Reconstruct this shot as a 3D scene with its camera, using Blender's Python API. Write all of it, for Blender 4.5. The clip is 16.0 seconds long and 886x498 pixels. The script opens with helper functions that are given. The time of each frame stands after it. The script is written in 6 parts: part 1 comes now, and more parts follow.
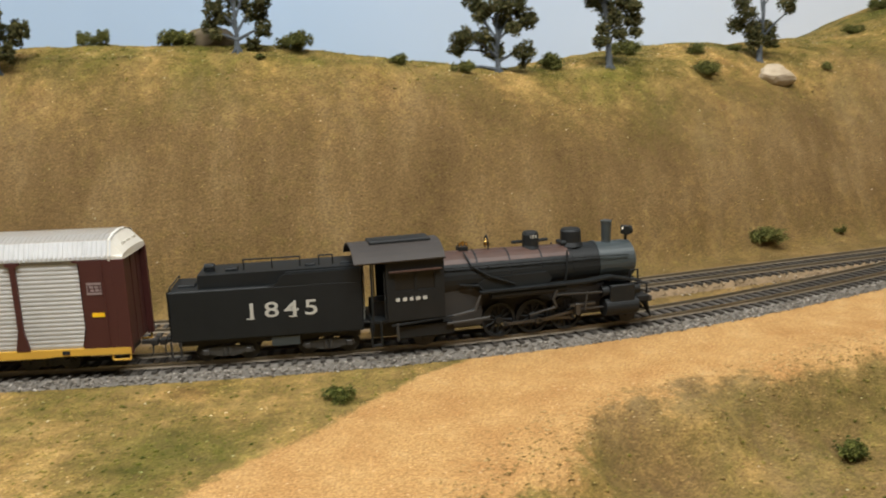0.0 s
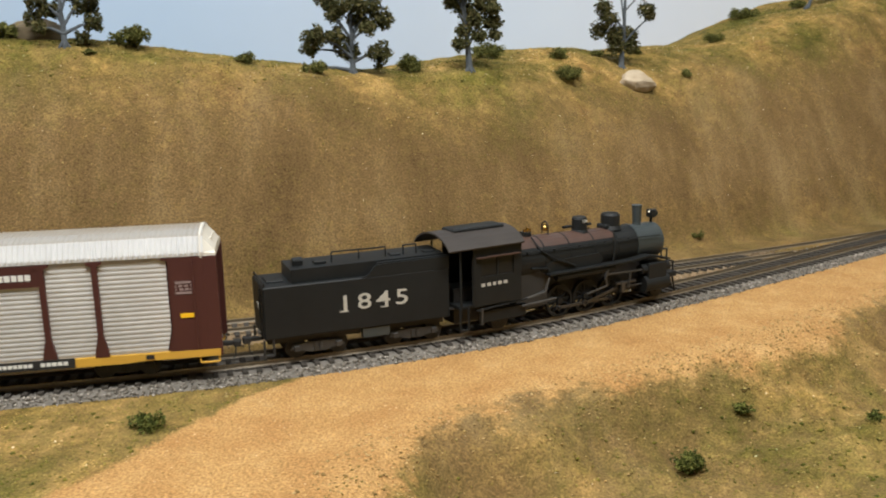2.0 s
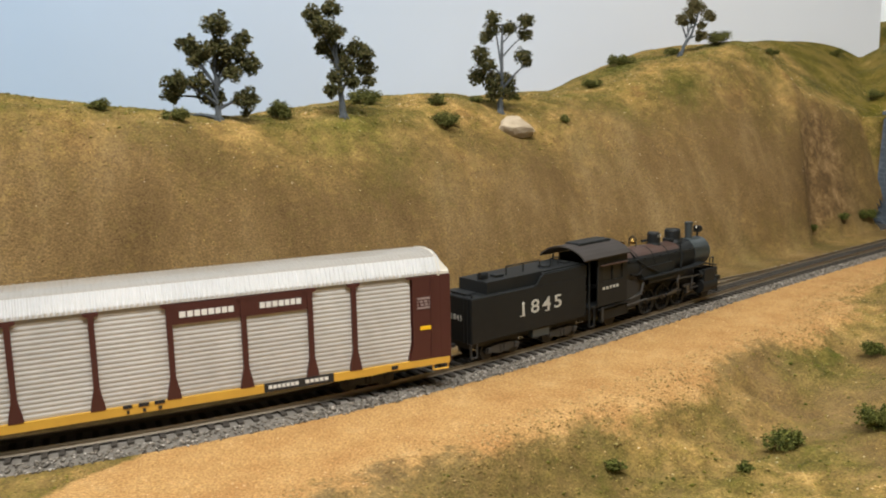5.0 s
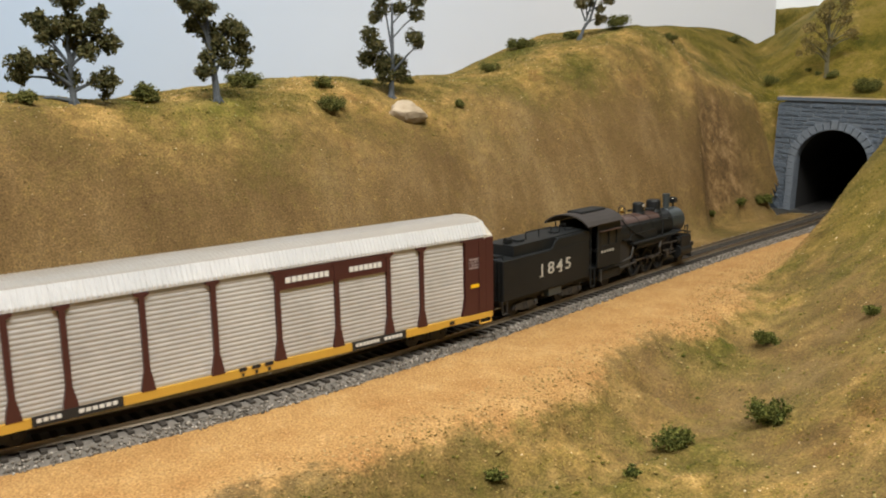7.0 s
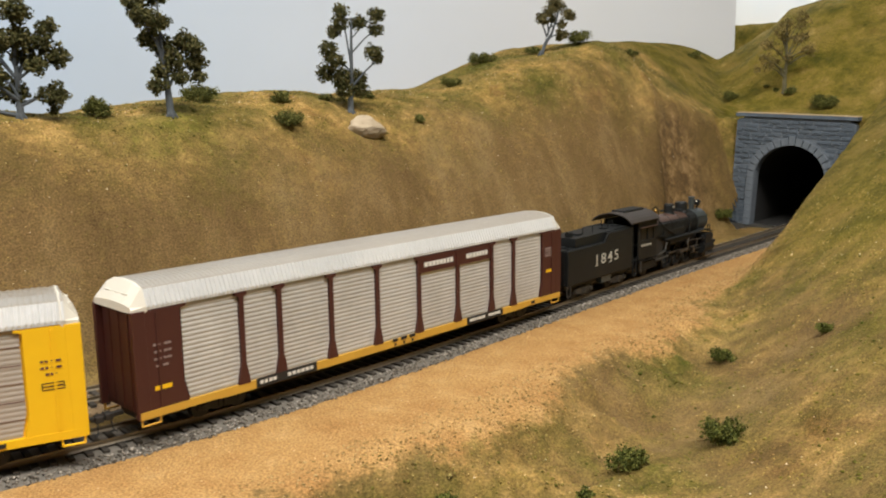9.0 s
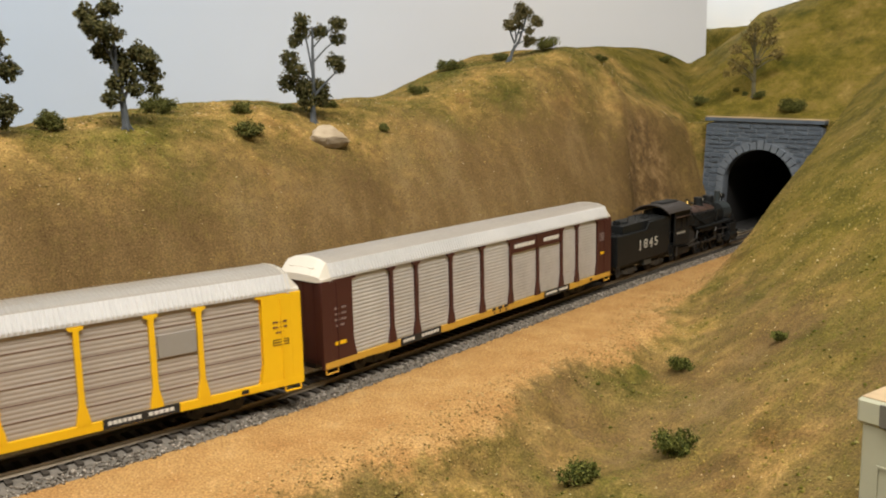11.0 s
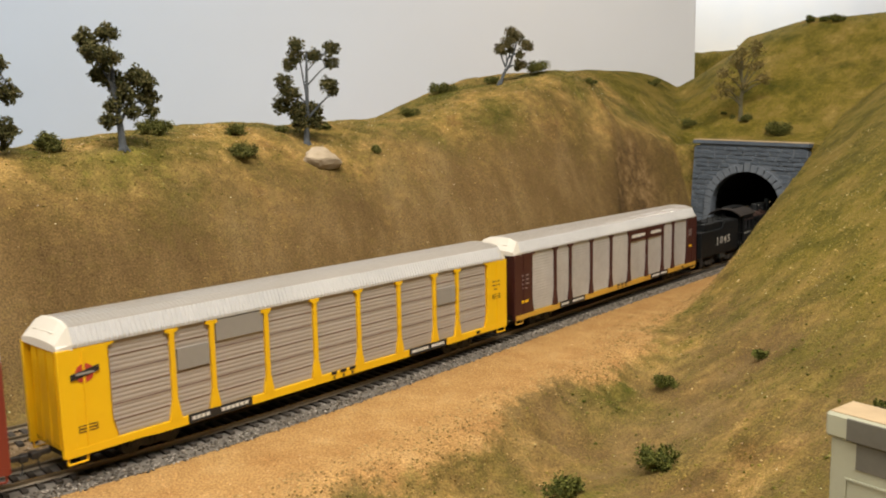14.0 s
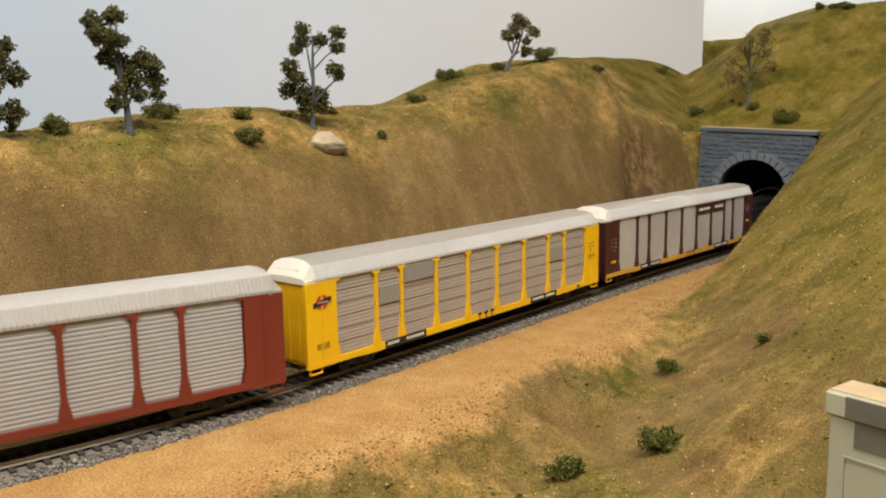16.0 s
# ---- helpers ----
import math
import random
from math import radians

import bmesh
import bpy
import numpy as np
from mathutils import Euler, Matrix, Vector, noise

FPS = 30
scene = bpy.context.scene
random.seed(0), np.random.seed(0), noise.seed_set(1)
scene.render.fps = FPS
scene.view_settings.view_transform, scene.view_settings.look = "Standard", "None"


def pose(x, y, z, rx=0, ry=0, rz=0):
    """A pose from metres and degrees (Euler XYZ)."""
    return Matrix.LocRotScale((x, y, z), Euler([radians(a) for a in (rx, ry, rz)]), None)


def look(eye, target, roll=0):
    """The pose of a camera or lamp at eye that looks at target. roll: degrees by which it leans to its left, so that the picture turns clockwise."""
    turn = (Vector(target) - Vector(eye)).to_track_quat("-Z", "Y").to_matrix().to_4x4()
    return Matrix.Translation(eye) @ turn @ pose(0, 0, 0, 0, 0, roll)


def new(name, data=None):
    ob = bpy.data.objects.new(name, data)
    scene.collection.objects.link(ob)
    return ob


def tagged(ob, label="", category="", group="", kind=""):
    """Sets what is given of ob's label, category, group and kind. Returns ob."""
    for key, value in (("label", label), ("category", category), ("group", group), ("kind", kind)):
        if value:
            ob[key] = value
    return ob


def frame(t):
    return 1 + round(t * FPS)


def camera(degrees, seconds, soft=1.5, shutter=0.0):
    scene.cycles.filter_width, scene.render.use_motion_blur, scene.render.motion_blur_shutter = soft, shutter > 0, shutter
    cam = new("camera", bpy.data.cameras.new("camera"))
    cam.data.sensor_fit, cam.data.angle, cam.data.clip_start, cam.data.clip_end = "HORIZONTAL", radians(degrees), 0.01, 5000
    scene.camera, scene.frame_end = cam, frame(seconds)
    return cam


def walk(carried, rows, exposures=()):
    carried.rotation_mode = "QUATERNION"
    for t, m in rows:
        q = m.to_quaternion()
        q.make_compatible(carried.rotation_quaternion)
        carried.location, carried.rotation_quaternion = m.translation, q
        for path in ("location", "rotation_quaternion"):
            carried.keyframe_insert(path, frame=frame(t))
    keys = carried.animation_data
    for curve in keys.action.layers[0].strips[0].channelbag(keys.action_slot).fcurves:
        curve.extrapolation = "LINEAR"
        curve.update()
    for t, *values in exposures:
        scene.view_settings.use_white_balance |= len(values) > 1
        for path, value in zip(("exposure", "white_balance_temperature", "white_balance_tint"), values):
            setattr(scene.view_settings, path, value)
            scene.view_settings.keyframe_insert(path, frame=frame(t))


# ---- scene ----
cam = camera(55.5, 16.0, soft=2.0, shutter=0.4)
PATH = [
    (0, (0.116, 0.071, 0.14), (-0.006, 2.023, -0.276), -2.1),
    (0.5, (0.134, 0.075, 0.143), (0.075, 2.035, -0.253), -2.1),
    (1, (0.144, 0.08, 0.143), (0.112, 2.042, -0.244), -1.5),
    (1.5, (0.146, 0.086, 0.139), (0.178, 2.043, -0.269), -1.1),
    (2, (0.149, 0.096, 0.136), (0.261, 2.05, -0.274), -1.2),
    (2.5, (0.148, 0.1, 0.136), (0.302, 2.05, -0.278), -1.4),
    (3, (0.153, 0.107, 0.138), (0.376, 2.055, -0.256), -1.0),
    (3.2, (0.155, 0.108, 0.138), (0.396, 2.059, -0.234), -0.5),
    (5.3, (0.181, 0.119, 0.139), (0.549, 2.059, -0.181), -1.2),
    (5.5, (0.187, 0.125, 0.139), (0.583, 2.058, -0.187), -1.0),
    (6, (0.196, 0.13, 0.141), (0.651, 2.048, -0.202), -1.4),
    (6.5, (0.202, 0.14, 0.137), (0.705, 2.039, -0.236), -1.2),
    (7, (0.202, 0.143, 0.137), (0.725, 2.041, -0.219), -1.1),
    (7.5, (0.202, 0.143, 0.139), (0.731, 2.041, -0.203), -1.0),
    (8, (0.201, 0.14, 0.141), (0.743, 2.037, -0.19), -0.9),
    (8.5, (0.206, 0.142, 0.139), (0.771, 2.031, -0.195), -0.9),
    (9, (0.211, 0.146, 0.14), (0.806, 2.027, -0.191), -0.8),
    (9.5, (0.215, 0.147, 0.142), (0.818, 2.025, -0.184), -1.0),
    (10, (0.22, 0.144, 0.142), (0.836, 2.019, -0.182), -1.0),
    (10.2, (0.227, 0.144, 0.143), (0.843, 2.017, -0.19), -1.1),
    (12.5, (0.231, 0.142, 0.145), (0.875, 2.012, -0.152), -1.1),
    (13, (0.229, 0.139, 0.145), (0.873, 2.009, -0.149), -0.8),
    (13.5, (0.229, 0.134, 0.145), (0.873, 2.006, -0.139), -1.0),
    (14, (0.229, 0.132, 0.146), (0.87, 2.005, -0.132), -1.1),
    (14.5, (0.228, 0.131, 0.146), (0.869, 2.005, -0.128), -1.1),
    (15, (0.228, 0.13, 0.144), (0.865, 2.006, -0.136), -0.8),
    (15.5, (0.229, 0.131, 0.142), (0.864, 2.005, -0.147), -0.5),
    (16, (0.23, 0.129, 0.142), (0.853, 2.005, -0.159), -0.9),
]
EXPOSURES = [(0, 0.04, 6120, 9), (3.2, 0.04, 6120, 9), (7, 0.05, 6350, 10), (9.5, 0.0, 6500, 10), (13, -0.04, 6850, 12), (16, -0.04, 6800, 12)]
walk(cam, [(t, look(eye, target, roll)) for t, eye, target, roll in PATH], EXPOSURES)

# ---------------------------------------------------------------- light
world = bpy.data.worlds.new("world")
scene.world = world
world.use_nodes = True
world.node_tree.nodes["Background"].inputs[0].default_value = (0.9, 0.95, 1.0, 1)
world.node_tree.nodes["Background"].inputs[1].default_value = 0.15


def area_lamp(name, x, y, z, sx, sy, power, color, aim):
    lamp = bpy.data.lights.new(name, "AREA")
    lamp.shape, lamp.size, lamp.size_y = "RECTANGLE", sx, sy
    lamp.energy, lamp.color = power, color
    ob = new(name, lamp)
    ob.matrix_world = look((x, y, z), aim)
    return ob


WARM = (1.0, 0.965, 0.89)
area_lamp("ceiling_tube_light", 0.35, -0.05, 1.28, 1.3, 0.25, 34.5, WARM, (0.35, 0.50, 0))
# unseen fill lamp, added to whiten the far backdrop
area_lamp("backdrop_fill_light", 1.55, 1.78, 0.85, 1.2, 0.05, 9, (1, 0.98, 0.96), (1.55, 1.92, 0.30))
area_lamp("ceiling_tube_light", -1.2, 0.2, 1.28, 1.2, 0.25, 22, WARM, (-1.0, 0.4, 0))

# ---------------------------------------------------------------- materials


def material(name, base, rough=0.7, metal=0.0, vary=0.15, grain=400.0, bump=0.0, big=25.0, second=None, spec=0.5):
    """A surface with variation at two scales; base and second are its two tones."""
    m = bpy.data.materials.new(name)
    m.use_nodes = True
    nt = m.node_tree
    N, L = nt.nodes, nt.links
    b = N["Principled BSDF"]
    b.inputs["Roughness"].default_value = rough
    b.inputs["Metallic"].default_value = metal
    b.inputs["Specular IOR Level"].default_value = spec
    tc = N.new("ShaderNodeTexCoord")
    n1, n2 = N.new("ShaderNodeTexNoise"), N.new("ShaderNodeTexNoise")
    n1.inputs["Scale"].default_value, n2.inputs["Scale"].default_value = big, grain
    n1.inputs["Detail"].default_value, n2.inputs["Detail"].default_value = 4, 3
    L.new(tc.outputs["Object"], n1.inputs[0]), L.new(tc.outputs["Object"], n2.inputs[0])
    if second is None:
        second = tuple(c * (1 - 2 * vary) for c in base)
    mix = N.new("ShaderNodeMix")
    mix.data_type = "RGBA"
    mix.inputs[6].default_value, mix.inputs[7].default_value = (*base, 1), (*second, 1)
    add = N.new("ShaderNodeMath")
    add.operation = "MULTIPLY_ADD"
    L.new(n2.outputs[0], add.inputs[0])
    add.inputs[1].default_value = 0.6
    half = N.new("ShaderNodeMath")
    half.operation = "MULTIPLY_ADD"
    L.new(n1.outputs[0], half.inputs[0])
    half.inputs[1].default_value, half.inputs[2].default_value = 1.4, -0.5
    L.new(half.outputs[0], add.inputs[2])
    add.use_clamp = True
    L.new(add.outputs[0], mix.inputs[0])
    L.new(mix.outputs[2], b.inputs["Base Color"])
    if bump:
        bp = N.new("ShaderNodeBump")
        bp.inputs["Strength"].default_value, bp.inputs["Distance"].default_value = bump, 0.0006
        L.new(n2.outputs[0], bp.inputs["Height"])
        L.new(bp.outputs[0], b.inputs["Normal"])
    return m


def plain(name, base, rough=0.6, metal=0.0, spec=0.5):
    return material(name, base, rough, metal, 0.08, 300, 0, 30, None, spec)


def ground_material():
    """Scenic turf, bare brown earth, sandy road and rock, laid out by the zone weights of the sheet."""
    m = bpy.data.materials.new("scenic_ground")
    m.use_nodes = True
    nt = m.node_tree
    N, L = nt.nodes, nt.links
    b = N["Principled BSDF"]
    b.inputs["Roughness"].default_value = 0.95
    b.inputs["Specular IOR Level"].default_value = 0.15
    tc = N.new("ShaderNodeTexCoord")

    def noise_node(scale, detail=5.0, rough=0.6, stretch=None):
        n = N.new("ShaderNodeTexNoise")
        n.inputs["Scale"].default_value, n.inputs["Detail"].default_value, n.inputs["Roughness"].default_value = scale, detail, rough
        if stretch:
            mp = N.new("ShaderNodeMapping")
            mp.inputs["Scale"].default_value = stretch
            L.new(tc.outputs["Object"], mp.inputs[0])
            L.new(mp.outputs[0], n.inputs[0])
        else:
            L.new(tc.outputs["Object"], n.inputs[0])
        return n

    def ramp(src, stops):
        r = N.new("ShaderNodeValToRGB")
        els = r.color_ramp.elements
        els[0].position, els[0].color = stops[0][0], (*stops[0][1], 1)
        els[1].position, els[1].color = stops[-1][0], (*stops[-1][1], 1)
        for p, c in stops[1:-1]:
            els.new(p).color = (*c, 1)
        L.new(src, r.inputs[0])
        return r

    def blend(fac, a, c):
        x = N.new("ShaderNodeMix")
        x.data_type = "RGBA"
        L.new(fac, x.inputs[0]), L.new(a, x.inputs[6]), L.new(c, x.inputs[7])
        return x.outputs[2]

    fine, mid, big = noise_node(900, 3), noise_node(130, 6, 0.7), noise_node(22, 6, 0.65)
    streak = noise_node(9, 6, 0.7, (2.6, 1.4, 0.55))
    earth = ramp(streak.outputs[0], EARTH)
    grass = ramp(noise_node(75, 7, 0.75).outputs[0], GRASS)
    straw = ramp(big.outputs[0], STRAW)
    turf = N.new("ShaderNodeMix")
    turf.data_type = "RGBA"
    turf.inputs[0].default_value = 0.35
    L.new(grass.outputs[0], turf.inputs[6]), L.new(straw.outputs[0], turf.inputs[7])
    road = ramp(noise_node(45, 6, 0.65).outputs[0], ROAD)
    rock = ramp(noise_node(60, 7, 0.75).outputs[0], ROCK)
    zone = N.new("ShaderNodeAttribute")
    zone.attribute_name = "zone"
    sep = N.new("ShaderNodeSeparateColor")
    L.new(zone.outputs[0], sep.inputs[0])

    def broken(src, amount, width):
        """A zone weight with a crumbled border."""
        a = N.new("ShaderNodeMath")
        a.operation = "MULTIPLY_ADD"
        L.new(mid.outputs[0], a.inputs[0])
        a.inputs[1].default_value = amount
        L.new(src, a.inputs[2])
        r = N.new("ShaderNodeMapRange")
        r.inputs[1].default_value, r.inputs[2].default_value = 0.5 + amount / 2 - width, 0.5 + amount / 2 + width
        L.new(a.outputs[0], r.inputs[0])
        return r.outputs[0]

    patches = ramp(noise_node(PATCH_SCALE, 7, 0.62).outputs[0], PATCHES)
    tint = N.new("ShaderNodeMix")
    tint.data_type, tint.blend_type = "RGBA", "MULTIPLY"
    tint.inputs[0].default_value = 1.0
    L.new(turf.outputs[2], tint.inputs[6]), L.new(patches.outputs[0], tint.inputs[7])
    col = blend(broken(sep.outputs[0], 1.1, 0.42), earth.outputs[0], tint.outputs[2])
    lush = ramp(noise_node(24, 8, 0.74).outputs[0], LUSH_DIM_TURF)
    col = blend(broken(zone.outputs["Alpha"], 0.8, 0.4), col, lush.outputs[0])
    col = blend(broken(sep.outputs[2], 0.9, 0.2), col, rock.outputs[0])
    col = blend(broken(sep.outputs[1], 1.2, 0.16), col, road.outputs[0])
    speck = ramp(fine.outputs[0], [(0.32, (0.48, 0.46, 0.42)), (0.5, (0.95, 0.95, 0.95)), (0.66, (1.45, 1.42, 1.32))])
    mul = N.new("ShaderNodeMix")
    mul.data_type, mul.blend_type = "RGBA", "MULTIPLY"
    mul.inputs[0].default_value = 0.8
    L.new(col, mul.inputs[6]), L.new(speck.outputs[0], mul.inputs[7])
    L.new(mul.outputs[2], b.inputs["Base Color"])
    hsum = N.new("ShaderNodeMath")
    hsum.operation = "MULTIPLY_ADD"
    L.new(mid.outputs[0], hsum.inputs[0])
    hsum.inputs[1].default_value = 1.6
    L.new(fine.outputs[0], hsum.inputs[2])
    bp = N.new("ShaderNodeBump")
    bp.inputs["Strength"].default_value, bp.inputs["Distance"].default_value = 0.7, 0.0012
    L.new(hsum.outputs[0], bp.inputs["Height"])
    L.new(bp.outputs[0], b.inputs["Normal"])
    return m


# broad tints of the turf: green, olive, pale straw, bare brown
PATCH_SCALE = 15.0
PATCHES = [(0.35, (0.50, 0.62, 0.33)), (0.44, (0.80, 0.82, 0.64)), (0.51, (0.98, 0.93, 0.84)), (0.58, (1.38, 1.26, 1.14)), (0.68, (0.80, 0.64, 0.56))]
EARTH = [(0.3, (0.106, 0.065, 0.025)), (0.5, (0.155, 0.098, 0.039)), (0.72, (0.232, 0.158, 0.072))]
GRASS = [(0.36, (0.066, 0.058, 0.013)), (0.47, (0.165, 0.128, 0.037)), (0.56, (0.265, 0.185, 0.066)), (0.68, (0.46, 0.33, 0.13))]
STRAW = [(0.36, (0.100, 0.092, 0.020)), (0.46, (0.190, 0.148, 0.040)), (0.54, (0.26, 0.170, 0.060)), (0.64, (0.44, 0.31, 0.12))]
# greener turf of the right-hand slopes, also darkened because they are less lit
LUSH_DIM_TURF = [(0.32, (0.050, 0.050, 0.006)), (0.44, (0.105, 0.090, 0.011)), (0.52, (0.165, 0.128, 0.020)), (0.60, (0.205, 0.145, 0.034)), (0.69, (0.36, 0.26, 0.085))]
ROAD = [(0.3, (0.345, 0.184, 0.066)), (0.46, (0.390, 0.222, 0.082)), (0.58, (0.425, 0.252, 0.096)), (0.72, (0.48, 0.305, 0.132))]
ROCK = [(0.3, (0.062, 0.038, 0.016)), (0.5, (0.185, 0.115, 0.048)), (0.7, (0.42, 0.275, 0.13))]

GROUND = ground_material()
BALLAST = material("grey_granite_ballast", (0.19, 0.17, 0.145), 0.9, 0, 0.3, 900, 0.5, 200, (0.085, 0.075, 0.062))
SANDY_BED = material("sandy_brown_trackbed", (0.27, 0.185, 0.10), 0.95, 0, 0.3, 700, 0.3, 90, (0.14, 0.095, 0.05))
TIE = material("weathered_brown_tie", (0.050, 0.041, 0.031), 0.85, 0, 0.3, 900, 0.3, 60)
RAIL = material("weathered_rail_steel", (0.175, 0.138, 0.090), 0.5, 0.2, 0.2, 500, 0.1, 40)
RAIL_HEAD = plain("polished_rail_head", (0.5, 0.48, 0.45), 0.25, 1.0)


def sky_paint():
    """Backdrop paint that drifts from light blue to pale grey along the wall, with faint clouds."""
    m = material("pale_sky_paint", (1, 1, 1), 0.8, 0, 0.03, 7, 0, 2.2, (0.90, 0.90, 0.90))
    N, L = m.node_tree.nodes, m.node_tree.links
    b = N["Principled BSDF"]
    tc, sep, rng, ramp, mul = N.new("ShaderNodeTexCoord"), N.new("ShaderNodeSeparateXYZ"), N.new("ShaderNodeMapRange"), N.new("ShaderNodeMix"), N.new("ShaderNodeMix")
    L.new(tc.outputs["Object"], sep.inputs[0])
    L.new(sep.outputs[0], rng.inputs[0])
    rng.inputs[1].default_value, rng.inputs[2].default_value = -0.15, 0.75
    ramp.data_type = mul.data_type = "RGBA"
    mul.blend_type = "MULTIPLY"
    mul.inputs[0].default_value = 1
    L.new(rng.outputs[0], ramp.inputs[0])
    ramp.inputs[6].default_value, ramp.inputs[7].default_value = (0.41, 0.53, 0.71, 1), (0.66, 0.68, 0.73, 1)
    L.new(b.inputs["Base Color"].links[0].from_socket, mul.inputs[6])
    L.new(ramp.outputs[2], mul.inputs[7])
    L.new(mul.outputs[2], b.inputs["Base Color"])
    return m


SKY_PAINT = sky_paint()
FAR_SKY = material("white_sky_paint", (0.60, 0.72, 0.86), 0.75, 0, 0.05, 5, 0, 2.6, (0.88, 0.88, 0.88))
ROOM_PAINT = material("off_white_wall_paint", (0.72, 0.70, 0.66), 0.8, 0, 0.05, 60, 0, 2)
FLOOR_PAINT = material("grey_vinyl_floor", (0.28, 0.27, 0.26), 0.5, 0, 0.1, 60, 0, 3)
FASCIA = material("dark_green_fascia", (0.05, 0.07, 0.05), 0.6, 0, 0.1, 60, 0, 3)
MAROON = plain("maroon_car_paint", (0.062, 0.016, 0.013), 0.5)
SLATE = material("grey_carved_stone", (0.15, 0.175, 0.205), 0.85, 0, 0.3, 500, 0.5, 60, (0.08, 0.095, 0.115))
# near-black paint that puts the darkness of the tunnel into its lining
BLACK = plain("tunnel_shade_black", (0.012, 0.011, 0.010), 0.9)

# ---------------------------------------------------------------- helpers for meshes


def link_mesh(name, verts, faces, mat, parent=None, label="", smooth=False):
    me = bpy.data.meshes.new(name)
    me.from_pydata([tuple(v) for v in verts], [], faces)
    me.materials.append(mat)
    if smooth:
        me.polygons.foreach_set("use_smooth", [True] * len(me.polygons))
    me.update()
    ob = new(name, me)
    ob.parent = parent
    if label:
        ob["label"] = label
    return ob


def part(name, bm, mat, parent, label="", smooth=False):
    """Links a bmesh as one mesh object under a thing or a part."""
    me = bpy.data.meshes.new(name)
    bm.to_mesh(me)
    bm.free()
    for mm in (mat if isinstance(mat, (list, tuple)) else [mat]):
        me.materials.append(mm)
    if smooth:
        me.polygons.foreach_set("use_smooth", [True] * len(me.polygons))
    ob = new(name, me)
    ob.parent = parent
    if label:
        ob["label"] = label
    return ob


def box(bm, x0, x1, y0, y1, z0, z1, bevel=0.0):
    r = bmesh.ops.create_cube(bm, size=1.0, matrix=Matrix.Translation(((x0 + x1) / 2, (y0 + y1) / 2, (z0 + z1) / 2)) @ Matrix.Diagonal((x1 - x0, y1 - y0, z1 - z0, 1)))
    if bevel:
        edges = list({e for v in r["verts"] for e in v.link_edges})
        bmesh.ops.bevel(bm, geom=edges, offset=bevel, segments=1, affect="EDGES")


def cyl(bm, a, b, r, r2=None, seg=12):
    a, b = Vector(a), Vector(b)
    d = b - a
    m = Matrix.Translation((a + b) / 2) @ d.to_track_quat("Z", "Y").to_matrix().to_4x4()
    bmesh.ops.create_cone(bm, cap_ends=True, segments=seg, radius1=r, radius2=r if r2 is None else r2, depth=d.length, matrix=m)


def rod(bm, pts, r, seg=6):
    for a, b in zip(pts, pts[1:]):
        cyl(bm, a, b, r, None, seg)


def prism(bm, outline, y0, y1):
    """A plate whose outline runs in x and z, from y0 to y1."""
    lo = [bm.verts.new((x, y0, z)) for x, z in outline]
    hi = [bm.verts.new((x, y1, z)) for x, z in outline]
    n = len(outline)
    bm.faces.new(lo)
    bm.faces.new(hi[::-1])
    for i in range(n):
        bm.faces.new((lo[i], hi[i], hi[(i + 1) % n], lo[(i + 1) % n]))


def thing(name, label, category, m=None, group="", kind=""):
    ob = new(name)
    ob.empty_display_size = 0.01
    if m is not None:
        ob.matrix_world = m
    return tagged(ob, label, category, group, kind)


# ---------------------------------------------------------------- the line of the track
SLOPE_X = [-1.6, -0.5, -0.12, 0.0, 0.05, 0.14, 0.22, 0.30, 0.40, 0.50, 0.58, 0.66, 0.76, 0.86, 0.95, 2.0]
SLOPE_Y = [0.0, 0.0629, 0.1013, 0.1617, 0.2095, 0.3229, 0.4602, 0.5857, 0.6276, 0.6239, 0.6107, 0.5819, 0.5674, 0.6051, 0.66, 0.66]
_x = np.arange(-1.6, 2.0, 0.002)
_m = np.interp(_x, SLOPE_X, SLOPE_Y)
_m = np.convolve(np.pad(_m, 30, mode="edge"), np.ones(61) / 61, "valid")
_y = np.cumsum(_m) * 0.002
_y += 0.4883 - np.interp(0.066, _x, _y)
_t = np.stack([np.ones_like(_m), _m], 1) / np.sqrt(1 + _m ** 2)[:, None]
LINE = np.stack([_x, _y], 1) + 0.00825 * np.stack([-_t[:, 1], _t[:, 0]], 1)
_seg = np.linalg.norm(np.diff(LINE, axis=0), axis=1)
LEN = np.concatenate([[0], np.cumsum(_seg)])
LEN -= np.interp(0.0, LINE[:, 0], LEN)


def on_line(s, n=0.0):
    """Place and heading on the main track, s metres along from x = 0, n metres to its far side."""
    x, y = np.interp(s, LEN, LINE[:, 0]), np.interp(s, LEN, LINE[:, 1])
    tx, ty = np.interp(s, LEN, _t[:, 0]), np.interp(s, LEN, _t[:, 1])
    return x - n * ty, y + n * tx, math.atan2(ty, tx)


def from_line(px, py):
    """s and n of points."""
    px, py = np.asarray(px, float).ravel(), np.asarray(py, float).ravel()
    line, tan, ln = LINE[::3], _t[::3], LEN[::3]
    s, n = np.empty_like(px), np.empty_like(px)
    for i in range(0, len(px), 4000):
        dx, dy = px[i:i + 4000, None] - line[:, 0], py[i:i + 4000, None] - line[:, 1]
        k = np.argmin(dx * dx + dy * dy, 1)
        r = np.arange(len(k))
        s[i:i + 4000] = ln[k] + dx[r, k] * tan[k, 0] + dy[r, k] * tan[k, 1]
        n[i:i + 4000] = -dx[r, k] * tan[k, 1] + dy[r, k] * tan[k, 0]
    return s, n


PORTAL_S, PORTAL_N = (float(v[0]) for v in from_line([0.893], [0.956]))

# ---------------------------------------------------------------- ground


